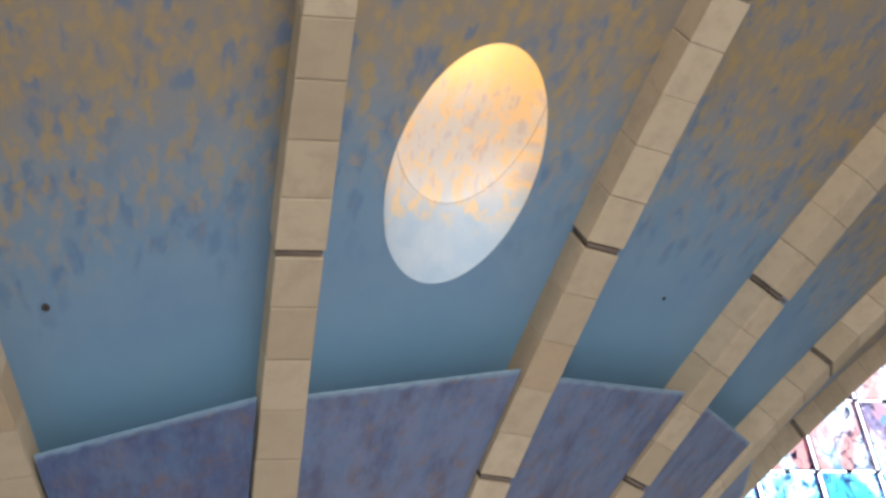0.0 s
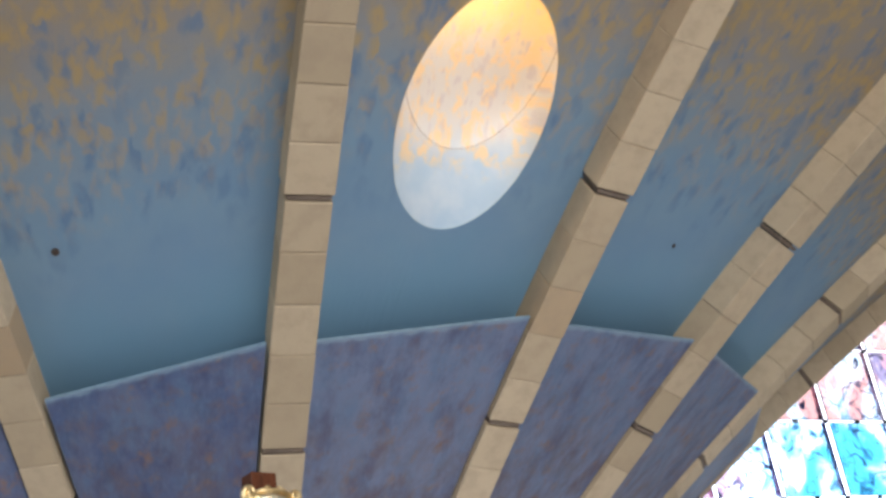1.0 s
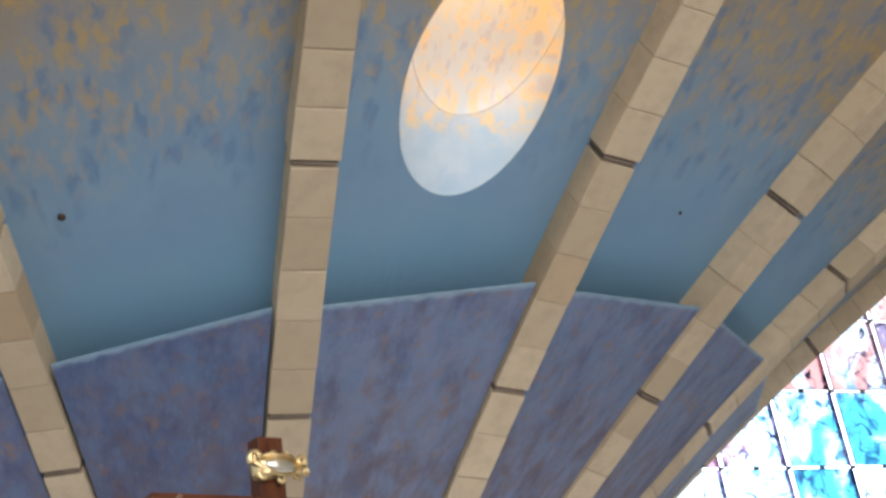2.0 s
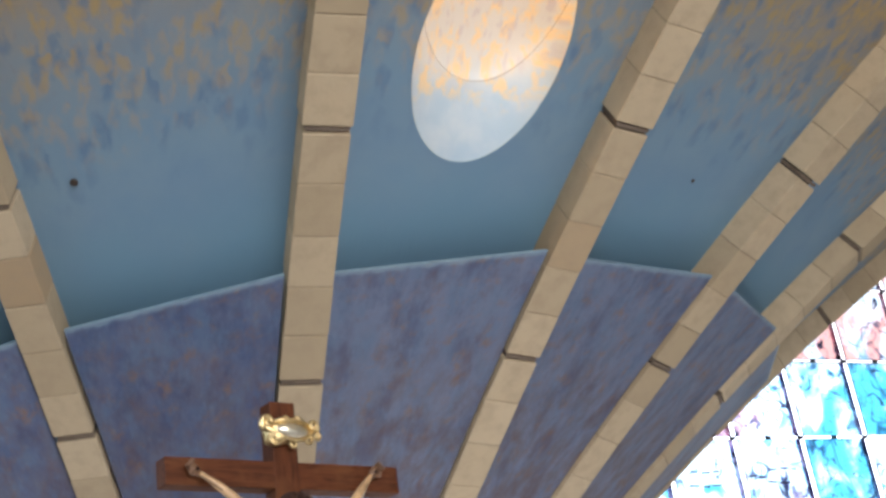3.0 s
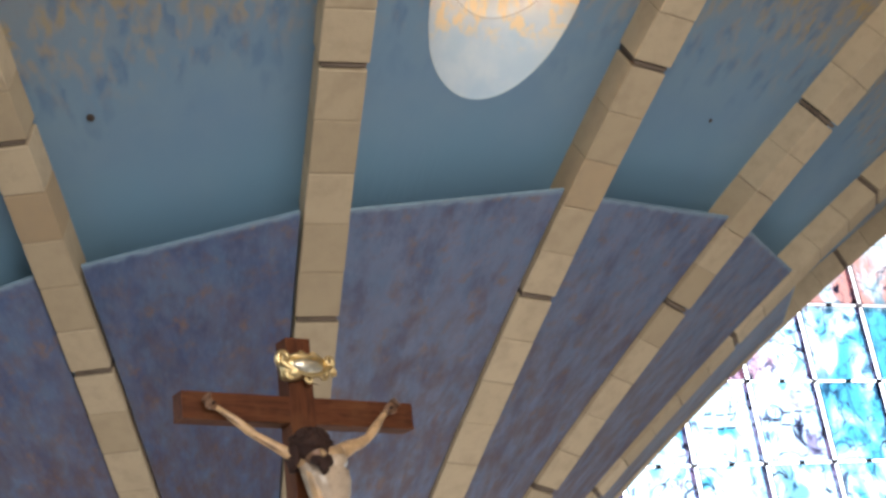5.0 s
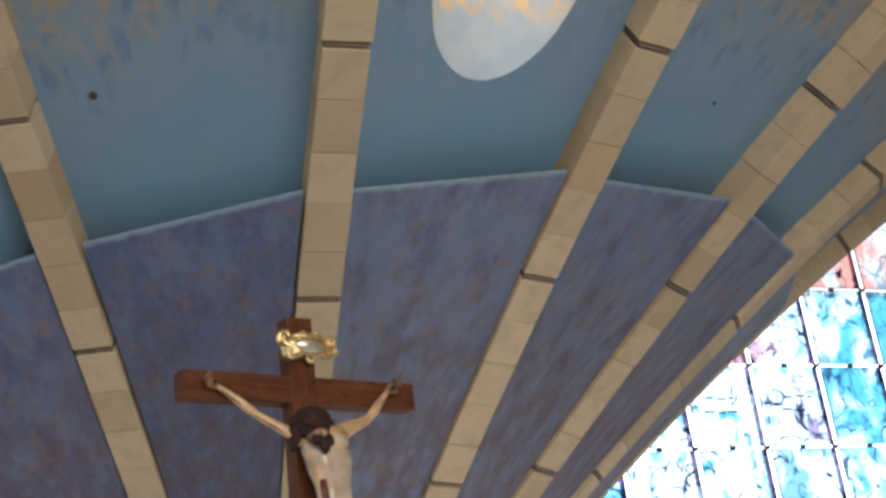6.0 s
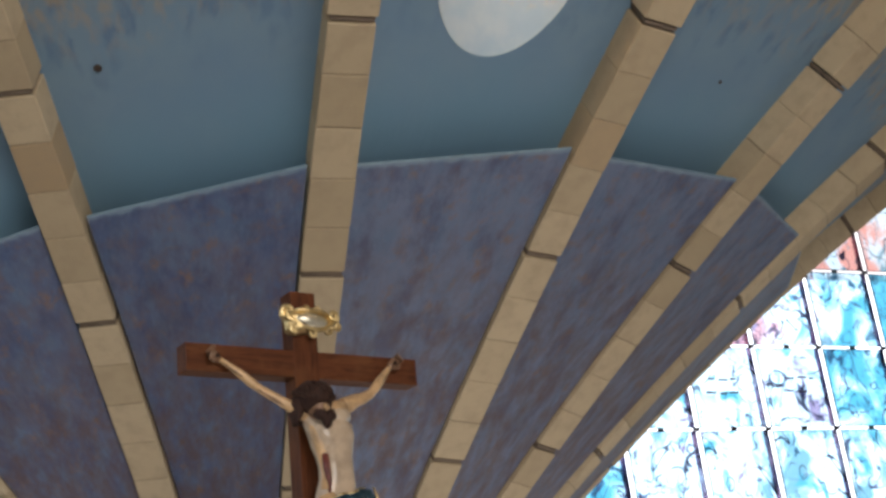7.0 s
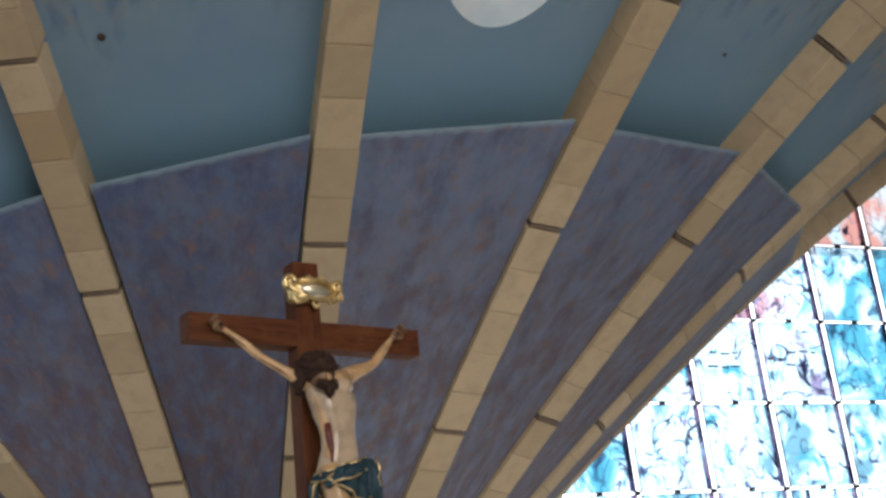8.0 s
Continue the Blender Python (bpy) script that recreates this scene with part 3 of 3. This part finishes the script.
    t.links.new(e.outputs[0], t.nodes.new("ShaderNodeOutputMaterial").inputs["Surface"])
    return m


# panes whose tint can be told: column, row: kind of glass
PANE_TINTS = {(3, 3): 3, (4, 3): 2, (5, 3): 2, (6, 3): 0, (7, 3): 0, (4, 4): 2, (5, 4): 2, (6, 4): 2, (7, 4): 3,
              (5, 5): 1, (6, 5): 1, (7, 5): 3, (8, 5): 3, (6, 6): 4, (7, 6): 4, (8, 6): 4}


def build_window():
    """Painted panes hung in dark frames, with clear slits between them through which the bright sky shows."""
    bm = bmesh.new()
    box(bm, -260.0, 260.0, 200.0, 201.0, -1.0, 96.0, WALL)
    tagged(part("backdrop", bm, glow("bright_sky", (0.78, 0.89, 1.0), SKY_GLOW)), "bright hazy daylight sky outside the window", "sky", "", "structure")
    win = new("window_1")
    win.matrix_world = WALL
    tagged(win, "great stained-glass window, pale cyan and rose, bright with daylight", "window", "", "structure")
    dice = random.Random(23)
    w, h, bar = PANE - 0.125, PANE_H - 0.068, 0.016
    bm = bmesh.new()
    box(bm, -w / 2, w / 2, -0.006, 0.006, -h / 2, h / 2)
    me = bpy.data.meshes.new("pane")
    bm.to_mesh(me)
    bm.free()
    me.materials.append(GLASS[0])
    bm = bmesh.new()
    for x0, x1, z0, z1 in ((-w / 2 - bar, -w / 2, -h / 2, h / 2), (w / 2, w / 2 + bar * 0.7, -h / 2, h / 2),
                           (-w / 2 - bar, w / 2 + bar * 0.7, h / 2, h / 2 + bar * 0.6), (-w / 2 - bar, w / 2 + bar * 0.7, -h / 2 - bar * 0.6, -h / 2)):
        box(bm, x0, x1, -0.016, 0.016, z0, z1)
    frame_me = bpy.data.meshes.new("pane_frame")
    bm.to_mesh(frame_me)
    bm.free()
    frame_me.materials.append(LEAD)
    bm = bmesh.new()
    box(bm, -0.06, 0.06, -0.03, 0.03, -0.04, 0.04, None, 0.016)
    clip_me = bpy.data.meshes.new("clip")
    bm.to_mesh(clip_me)
    bm.free()
    clip_me.materials.append(LEAD)
    bm = bmesh.new()
    box(bm, w / 2 - 0.11, w / 2 - 0.002, -0.018, -0.010, -h / 2 + 0.004, h / 2 - 0.004)
    strip_me = bpy.data.meshes.new("glass_border")
    bm.to_mesh(strip_me)
    bm.free()
    strip_me.materials.append(MAUVE)
    for c in range(COLS):
        for r in range(ROWS):
            x, z = WX0 + (c + 0.5) * PANE, WZ0 + (r + 0.5) * PANE_H
            ob = new("pane", me)
            ob.parent = win
            ob.location = (x + 0.05, 0.25, z)
            pick = PANE_TINTS[(c, r)] if (c, r) in PANE_TINTS else dice.choice((0, 2, 2, 0) if r < 4 else (2, 0, 1, 2) if r < 5 else (1, 3, 1, 4) if r < 6 else (4, 4, 1, 4))
            ob.material_slots[0].link = "OBJECT"
            ob.material_slots[0].material = GLASS[pick]
            ob.visible_shadow = False
            strip = new("glass_border", strip_me)
            strip.parent, strip.location, strip.visible_shadow = win, (x + 0.05, 0.25, z), False
            fr = new("pane_frame", frame_me)
            fr.parent, fr.location = win, (x + 0.05, 0.25, z)
            for dx in (-0.5 * PANE + 0.02, 0.05):
                cl = new("clip", clip_me)
                cl.parent, cl.location = win, (x + dx, 0.25, z - PANE_H / 2)
    # a line of writing too blurred to read, as short dark bars
    for x, z, long in ((1.72, 8.93, 0.16), (1.95, 8.91, 0.22), (2.22, 8.93, 0.14), (1.62, 8.66, 0.24), (1.93, 8.64, 0.15), (2.14, 8.66, 0.22),
                       (3.02, 8.82, 0.18), (3.25, 8.8, 0.14), (3.52, 8.95, 0.2), (3.78, 8.97, 0.24), (4.06, 8.95, 0.12), (3.42, 8.7, 0.22), (3.7, 8.68, 0.26)):
        bm = bmesh.new()
        box(bm, x, x + long, 0.232, 0.24, z - 0.022, z + 0.022, None, 0.003)
        part("writing_bar", bm, INK, win)


SKY_GLOW = 3.2

# ---------------------------------------------------------------- the crucifix
# in its own frame: x along the beam, z up the post, -y towards the nave; the origin lies in the crossing, on the front
CROSS = Matrix.Translation((-1.383, 11.271, 5.157)) @ Matrix.Rotation(radians(36.39), 4, "Z") @ Matrix.Rotation(radians(2.97), 4, "X")


def scroll(bm, x, z, r, turns, start, way, thick, y=-0.06):
    """A volute that winds inward."""
    pts, rad = [], []
    for k in range(25):
        f = k / 24
        a = start + way * turns * 2 * math.pi * f
        q = r * (1 - 0.75 * f)
        pts.append((x + q * math.cos(a), y - 0.03 * f, z + q * math.sin(a)))
        rad.append(thick * (1 - 0.4 * f))
    tube(bm, pts, [q * 1.35 for q in rad], 8, across=Vector((0, 1, 0)))


def build_cross():
    cross = new("wooden_cross")
    cross.matrix_world = CROSS
    tagged(cross, "tall dark walnut cross with a gilded cartouche near its top", "cross")
    bm = bmesh.new()
    box(bm, -0.112, 0.112, 0.0, 0.18, -5.17, 0.61, None, 0.007)
    part("post", bm, UPRIGHT, cross)
    bm = bmesh.new()
    box(bm, -1.045, 1.045, 0.004, 0.176, -0.112, 0.112, None, 0.007)
    part("beam", bm, WOOD, cross)
    # the gilded cartouche: a swelling shield in a rim of scrolls
    bm = bmesh.new()
    n, loops = 40, []
    for k in range(7):
        f = k / 6
        ring = []
        for i in range(n):
            a = 2 * math.pi * i / n
            wave = 1 + 0.10 * math.cos(3 * a + 0.5) + 0.07 * math.sin(5 * a)
            q = 1 - 0.55 * f
            ring.append((-0.03 + 0.235 * q * wave * math.cos(a), -0.06 - 0.055 * math.sin(f * 1.57) + 0.012 * math.sin(7 * a) * (1 - f), 0.345 + 0.105 * q * wave * math.sin(a) + 0.02 * q * math.cos(a)))
        loops.append(ring)
    back = [(x, 0.002, z) for x, y, z in loops[0]]
    sweep(bm, [back] + loops)
    for x, z, r, turns, start, way, th in ((-0.225, 0.405, 0.062, 1.3, -2.2, -1, 0.021), (0.235, 0.395, 0.05, 1.3, -0.9, 1, 0.018), (-0.16, 0.27, 0.045, 1.1, 2.4, 1, 0.016),
                                           (0.17, 0.285, 0.045, 1.1, 0.8, -1, 0.016), (-0.05, 0.44, 0.04, 1.2, 3.3, 1, 0.015), (0.075, 0.435, 0.042, 1.2, 0.0, -1, 0.016),
                                           (0.02, 0.235, 0.04, 1.0, 1.2, 1, 0.015), (0.265, 0.31, 0.035, 1.1, 1.4, -1, 0.014)):
        scroll(bm, x, z, r, turns, start, way, th)
    tube(bm, [(-0.27, -0.06, 0.43), (-0.24, -0.075, 0.36), (-0.17, -0.085, 0.32), (-0.08, -0.09, 0.285), (0.03, -0.09, 0.265), (0.13, -0.085, 0.28), (0.2, -0.075, 0.33), (0.27, -0.06, 0.37)],
         [0.012, 0.026, 0.028, 0.022, 0.02, 0.022, 0.024, 0.012], 8, across=Vector((0, 1, 0)))
    tube(bm, [(-0.2, -0.07, 0.41), (-0.1, -0.09, 0.43), (0.0, -0.095, 0.425), (0.1, -0.09, 0.43), (0.19, -0.07, 0.4)], [0.012, 0.02, 0.024, 0.02, 0.012], 8, across=Vector((0, 1, 0)))
    bmesh.ops.scale(bm, verts=bm.verts, vec=(0.9, 1, 1))
    bmesh.ops.translate(bm, verts=bm.verts, vec=(0.022, 0, 0))
    plaque = smooth(part("cartouche", bm, GILT, cross, "gilded cartouche with scrolled rim"))
    bm = bmesh.new()
    bmesh.ops.create_uvsphere(bm, u_segments=24, v_segments=14, radius=1)
    bmesh.ops.transform(bm, verts=bm.verts, matrix=Matrix.LocRotScale((0.015, -0.1, 0.338), Euler((0, radians(4), 0)), (0.142, 0.05, 0.057)))
    smooth(part("shield", bm, SILVER, plaque, "bright oval shield"))


def build_figure():
    """The carved figure: one plain mesh of limbs, trunk, head and cloth."""
    bm = bmesh.new()
    front = Vector((0, -1, 0))
    # trunk, from the neck down to the hips: centre x, z, half width, half depth, y
    rows = [(-0.055, -0.42, 0.06, 0.055, -0.20), (-0.03, -0.455, 0.13, 0.075, -0.19), (0.015, -0.49, 0.195, 0.095, -0.185), (0.045, -0.55, 0.205, 0.12, -0.19),
            (0.06, -0.63, 0.195, 0.135, -0.20), (0.066, -0.72, 0.174, 0.13, -0.20), (0.08, -0.80, 0.15, 0.112, -0.195), (0.09, -0.88, 0.143, 0.11, -0.195),
            (0.095, -0.97, 0.145, 0.115, -0.19), (0.085, -1.08, 0.168, 0.12, -0.18), (0.07, -1.18, 0.175, 0.11, -0.17)]
    rings = []
    for x, z, w, d, y in rows:
        ring = []
        for k in range(28):
            a = 2 * math.pi * k / 28
            c, s = math.cos(a), math.sin(a)
            dent = 1.0 - 0.09 * math.exp(-((c / 0.16) ** 2)) * (s < 0)
            if -0.68 < z < -0.5 and s < 0:
                dent += 0.08 * math.exp(-(((abs(c) - 0.5) / 0.25) ** 2))
            ring.append((x + w * math.copysign(abs(c) ** 0.85, c), y + d * s * dent, z))
        rings.append(ring)
    sweep(bm, rings)
    # ribs of the chest as low swellings
    for side in (-1, 1):
        for k in range(4):
            z = -0.66 - 0.04 * k
            tube(bm, [(0.06 + side * (0.05 + 0.015 * k), -0.322 + 0.006 * k, z), (0.06 + side * 0.11, -0.293 + 0.004 * k, z - 0.012), (0.06 + side * 0.15, -0.25, z - 0.012)], [0.006, 0.011, 0.006], 6, across=front)
        tube(bm, [(0.05 + side * 0.03, -0.285, -0.585), (0.05 + side * 0.09, -0.287, -0.59), (0.05 + side * 0.155, -0.252, -0.56)], [0.03, 0.042, 0.028], 10, across=front)
    # the tanned flank
    tube(bm, [(-0.12, -0.215, -0.52), (-0.085, -0.235, -0.62), (-0.064, -0.242, -0.72), (-0.03, -0.235, -0.84), (-0.012, -0.235, -0.95), (-0.02, -0.23, -1.06)], [0.035, 0.05, 0.05, 0.045, 0.045, 0.05], 12, mat=5, across=front)
    # the painted wound on the flank
    tube(bm, [(-0.045, -0.268, -0.79), (-0.032, -0.266, -0.90), (-0.018, -0.266, -1.02), (-0.014, -0.262, -1.13)], [0.03, 0.029, 0.023, 0.014], 7, mat=4, across=front)
    # arms
    tube(bm, [(-0.10, -0.19, -0.475), (-0.20, -0.185, -0.455), (-0.27, -0.18, -0.405), (-0.36, -0.165, -0.35), (-0.45, -0.15, -0.30), (-0.515, -0.14, -0.262), (-0.57, -0.13, -0.218), (-0.65, -0.11, -0.147), (-0.735, -0.09, -0.08), (-0.79, -0.07, -0.035)],
         [0.06, 0.056, 0.046, 0.038, 0.034, 0.031, 0.037, 0.033, 0.023, 0.019], 12, mat=5, across=front)
    tube(bm, [(0.16, -0.19, -0.41), (0.245, -0.185, -0.365), (0.325, -0.175, -0.325), (0.40, -0.16, -0.30), (0.47, -0.15, -0.262), (0.51, -0.14, -0.232), (0.555, -0.13, -0.185), (0.62, -0.11, -0.115), (0.69, -0.09, -0.04), (0.735, -0.07, 0.005)],
         [0.072, 0.067, 0.055, 0.046, 0.039, 0.036, 0.040, 0.035, 0.024, 0.018], 12, mat=5, across=front)
    # shoulders, and a brown strip that paints the shade under either arm
    tube(bm, [(-0.01, -0.2, -0.445), (0.09, -0.2, -0.425), (0.19, -0.19, -0.40)], [0.06, 0.072, 0.074], 14, mat=5, across=front)
    tube(bm, [(0.03, -0.21, -0.50), (0.12, -0.215, -0.49), (0.195, -0.2, -0.455)], [0.08, 0.09, 0.07], 14, across=front)
    tube(bm, [(-0.04, -0.2, -0.455), (-0.12, -0.195, -0.46), (-0.2, -0.185, -0.455)], [0.06, 0.062, 0.056], 14, mat=5, across=front)
    tube(bm, [(-0.2, -0.205, -0.49), (-0.36, -0.185, -0.375), (-0.515, -0.155, -0.28), (-0.65, -0.128, -0.168), (-0.76, -0.092, -0.078)], [0.012, 0.014, 0.012, 0.014, 0.008], 7, mat=6, across=front)
    tube(bm, [(0.28, -0.21, -0.385), (0.40, -0.185, -0.325), (0.51, -0.16, -0.25), (0.62, -0.128, -0.135), (0.69, -0.1, -0.06)], [0.012, 0.014, 0.012, 0.014, 0.008], 7, mat=6, across=front)
    # sinews along the forearms
    tube(bm, [(-0.53, -0.165, -0.245), (-0.63, -0.14, -0.155), (-0.76, -0.095, -0.055)], [0.01, 0.012, 0.008], 6, mat=5, across=front)
    tube(bm, [(0.52, -0.165, -0.225), (0.61, -0.14, -0.125), (0.71, -0.095, -0.02)], [0.01, 0.012, 0.008], 6, mat=5, across=front)
    # palms and bent fingers
    for hx, hz, dx, dz in ((-0.825, -0.008, -0.75, 0.66), (0.775, 0.035, 0.75, 0.66)):
        d = Vector((dx, 0, dz)).normalized()
        n = Vector((-d.z, 0, d.x))
        at = Vector((hx, -0.055, hz))
        tube(bm, [at - d * 0.05, at - d * 0.02, at + d * 0.03, at + d * 0.055], [0.024, 0.036, 0.042, 0.034], 10, mat=6, flat=0.55, across=n)
        for k in range(4):
            o = at + d * 0.045 + n * (k - 1.5) * 0.02
            tube(bm, [o, o + d * 0.03 + front * 0.016, o + d * 0.036 + front * 0.04, o + d * 0.012 + front * 0.058], [0.0115, 0.011, 0.01, 0.007], 7, mat=6, across=n)
        o = at - d * 0.01 + n * 0.035 * (1 if dx < 0 else -1)
        tube(bm, [o, o + d * 0.03 + n * 0.02 * (1 if dx < 0 else -1) + front * 0.02, o + d * 0.05 + front * 0.035], [0.013, 0.011, 0.008], 7, mat=6, across=front)
        # nail
        tube(bm, [at + front * 0.01, at + front * 0.045, at + front * 0.05], [0.008, 0.008, 0.016], 8, mat=1, across=n)
    # legs
    tube(bm, [(0.0, -0.18, -1.12), (0.02, -0.23, -1.3), (0.03, -0.27, -1.5), (0.015, -0.28, -1.62), (0.0, -0.22, -1.8), (0.02, -0.13, -2.03), (0.03, -0.12, -2.1)], [0.11, 0.105, 0.085, 0.068, 0.068, 0.042, 0.045], 14, mat=5, across=front)
    tube(bm, [(0.15, -0.18, -1.12), (0.16, -0.23, -1.3), (0.13, -0.27, -1.5), (0.11, -0.28, -1.62), (0.09, -0.22, -1.8), (0.05, -0.16, -2.03), (0.04, -0.17, -2.1)], [0.11, 0.105, 0.085, 0.068, 0.068, 0.042, 0.045], 14, mat=5, across=front)
    tube(bm, [(0.03, -0.12, -2.08), (0.03, -0.2, -2.16), (0.03, -0.24, -2.26)], [0.045, 0.045, 0.025], 10, flat=0.7)
    tube(bm, [(0.05, -0.17, -2.08), (0.04, -0.26, -2.16), (0.035, -0.3, -2.26)], [0.045, 0.045, 0.025], 10, flat=0.7)
    # neck, face, beard, hair and crown
    first = len(bm.verts)
    tube(bm, [(-0.04, -0.19, -0.46), (-0.055, -0.215, -0.41), (-0.07, -0.24, -0.36)], [0.07, 0.058, 0.06], 12, across=front)
    made = bmesh.ops.create_uvsphere(bm, u_segments=20, v_segments=14, radius=1)["verts"]
    bmesh.ops.transform(bm, verts=made, matrix=Matrix.LocRotScale((-0.075, -0.272, -0.37), Euler((radians(-24), radians(-10), 0)), (0.078, 0.092, 0.115)))
    for f in {f for v in made for f in v.link_faces}:
        f.material_index = 6
    tube(bm, [(-0.066, -0.352, -0.375), (-0.058, -0.385, -0.418), (-0.056, -0.372, -0.432)], [0.01, 0.017, 0.01], 8, mat=5)
    tube(bm, [(-0.115, -0.325, -0.438), (-0.08, -0.35, -0.462), (-0.045, -0.358, -0.485), (-0.02, -0.345, -0.462), (0.0, -0.31, -0.425)], [0.03, 0.042, 0.048, 0.042, 0.03], 10, mat=1)
    tube(bm, [(-0.05, -0.35, -0.47), (-0.042, -0.345, -0.52), (-0.04, -0.33, -0.545)], [0.04, 0.03, 0.01], 10, mat=1)
    made = bmesh.ops.create_uvsphere(bm, u_segments=20, v_segments=12, radius=1)["verts"]
    bmesh.ops.transform(bm, verts=made, matrix=Matrix.LocRotScale((-0.085, -0.262, -0.325), Euler((radians(-24), radians(-10), 0)), (0.118, 0.125, 0.112)))
    for f in {f for v in made for f in v.link_faces}:
        f.material_index = 1
    dice = random.Random(3)
    for k in range(16):
        a = -0.3 + 3.75 * k / 15
        x, y = -0.085 + 0.095 * math.cos(a), -0.235 + 0.085 * math.sin(a)
        drop = 0.16 + dice.uniform(0, 0.06)
        tube(bm, [(x, y, -0.30), (x * 1.12, y, -0.36), (x * 1.1 + dice.uniform(-0.02, 0.02), y + 0.02, -0.42), (x * 1.2, y + 0.01, -0.30 - drop)], [0.026, 0.03, 0.026, 0.01], 7, mat=1)
    # locks over the crown of the head
    for k in range(22):
        a = dice.uniform(0, 6.28)
        pts = []
        for i in range(6):
            f = i / 5
            b = 0.25 + 1.15 * f
            q = Vector((-0.085 + 0.12 * math.sin(b) * math.cos(a + 0.25 * math.sin(5 * f + k)), -0.262 + 0.128 * math.sin(b) * math.sin(a + 0.25 * math.sin(5 * f + k)), -0.325 + 0.118 * math.cos(b)))
            pts.append(q)
        tube(bm, pts, [0.008, 0.014, 0.016, 0.016, 0.014, 0.006], 6, mat=1, across=Vector((0.2, 0.1, 1)))
    for strand in range(3):
        pts, rad = [], []
        for k in range(33):
            a = 2 * math.pi * k / 32
            pts.append(Vector((-0.085 + 0.118 * math.cos(a), -0.262 + 0.12 * math.sin(a), -0.30 + 0.05 * math.sin(a))) + 0.014 * Vector((math.cos(a * 7 + strand * 2.1), 0, math.sin(a * 7 + strand * 2.1))))
            rad.append(0.011)
        tube(bm, pts, rad, 6, mat=1, across=Vector((0, 0, 1)))
    for k in range(18):
        a = dice.uniform(0, 6.28)
        p = Vector((-0.085 + 0.125 * math.cos(a), -0.262 + 0.127 * math.sin(a), -0.30 + 0.05 * math.sin(a)))
        q = Vector((math.cos(a), math.sin(a), dice.uniform(-0.8, 0.8))).normalized()
        tube(bm, [p, p + q * 0.035], [0.005, 0.001], 5, mat=1, across=Vector((0.1, 0.2, 1)))
    bm.verts.ensure_lookup_table()
    bmesh.ops.scale(bm, verts=bm.verts[first:], vec=(1.28, 1.08, 1.12), space=Matrix.Translation((0.085, 0.262, 0.36)))
    bmesh.ops.translate(bm, verts=bm.verts[first:], vec=(-0.015, 0, -0.035))
    # the cloth: a folded wrap about the hips with a knot and hanging end
    rings = []
    for i in range(9):
        f = i / 8
        ring = []
        for k in range(56):
            a = 2 * math.pi * k / 56
            fold = 0.02 * math.sin(9 * a + 5 * f) + 0.013 * math.sin(17 * a - 8 * f) * f
            w, d = 0.188 + 0.028 * f + fold, 0.168 + 0.035 * f + fold
            x = 0.09 + w * math.cos(a)
            top = -1.125 + 0.30 * (x - 0.1) + 0.008 * math.sin(6 * a)
            foot = -1.235 - 0.11 * min(1.0, max(0.0, (x + 0.09) / 0.17)) - 0.06 * math.exp(-((x - 0.18) / 0.09) ** 2)
            z = top + (foot - top) * f
            ring.append((x, -0.185 + d * math.sin(a), z))
        rings.append(ring)
    sweep(bm, rings, mat=2)
    # rolled upper edge with gold
    pts = [Vector(p) + Vector((0, 0, 0.004)) for p in rings[0]]
    tube(bm, pts + pts[:1], [0.016] * 57, 6, mat=2, across=Vector((0, 0, 1)))
    for row, lift in ((rings[0], 0.016), (rings[8], 0.0)):
        pts = [(0.09 + (p[0] - 0.09) * 1.03, -0.185 + (p[1] + 0.185) * 1.04, p[2] + lift) for p in row]
        tube(bm, pts + pts[:1], [0.0085] * 57, 6, mat=3, across=Vector((0, 0, 1)))
    pts = [(0.09 + 0.205 * math.cos(a), -0.185 + 0.196 * math.sin(a), -1.205 + 0.075 * math.cos(a) + 0.012 * math.sin(5 * a)) for a in (math.pi + 0.5 + 2.4 * k / 24 for k in range(25))]
    tube(bm, pts, [0.03 + 0.006 * math.sin(k) for k in range(25)], 8, mat=2, across=Vector((0, 0, 1)))
    tube(bm, [(x, y - 0.024, z - 0.012) for x, y, z in pts], [0.009] * 25, 6, mat=3, across=Vector((0, 0, 1)))
    for k in range(5):
        x = 0.27 + 0.028 * k
        tube(bm, [(x - 0.04, -0.23, -1.06), (x, -0.25 - 0.01 * (k % 2), -1.15), (x + 0.02, -0.235, -1.28), (x + 0.035, -0.23, -1.44)], [0.02, 0.032, 0.03, 0.016], 8, mat=2, across=front)
    tube(bm, [(0.37, -0.262, -1.04), (0.40, -0.27, -1.12), (0.385, -0.268, -1.19), (0.40, -0.262, -1.27)], [0.007, 0.011, 0.010, 0.007], 6, mat=3, across=front)
    tube(bm, [(-0.11, -0.15, -1.2), (-0.135, -0.15, -1.28), (-0.13, -0.15, -1.4), (-0.12, -0.15, -1.5)], [0.03, 0.045, 0.04, 0.02], 8, mat=2, across=front)
    tube(bm, [(-0.11, -0.22, -1.225), (-0.155, -0.2, -1.27), (-0.17, -0.19, -1.37)], [0.008, 0.011, 0.008], 6, mat=3, across=front)
    figure = smooth(part("carved_figure", bm, [SKIN, HAIR, CLOTH, GILT, RUST, TAN_SKIN, BROWN_SHADE_SKIN]))
    figure.matrix_world = CROSS
    tagged(figure, "carved painted wooden figure in a teal and gold loincloth", "statue")


build_ribs()
build_bays()
ceiling_fitting(2, 5.215, 0.193)
ceiling_fitting(4, 5.946, 0.543, 0.62)
build_room()
build_window()
build_cross()
build_figure()
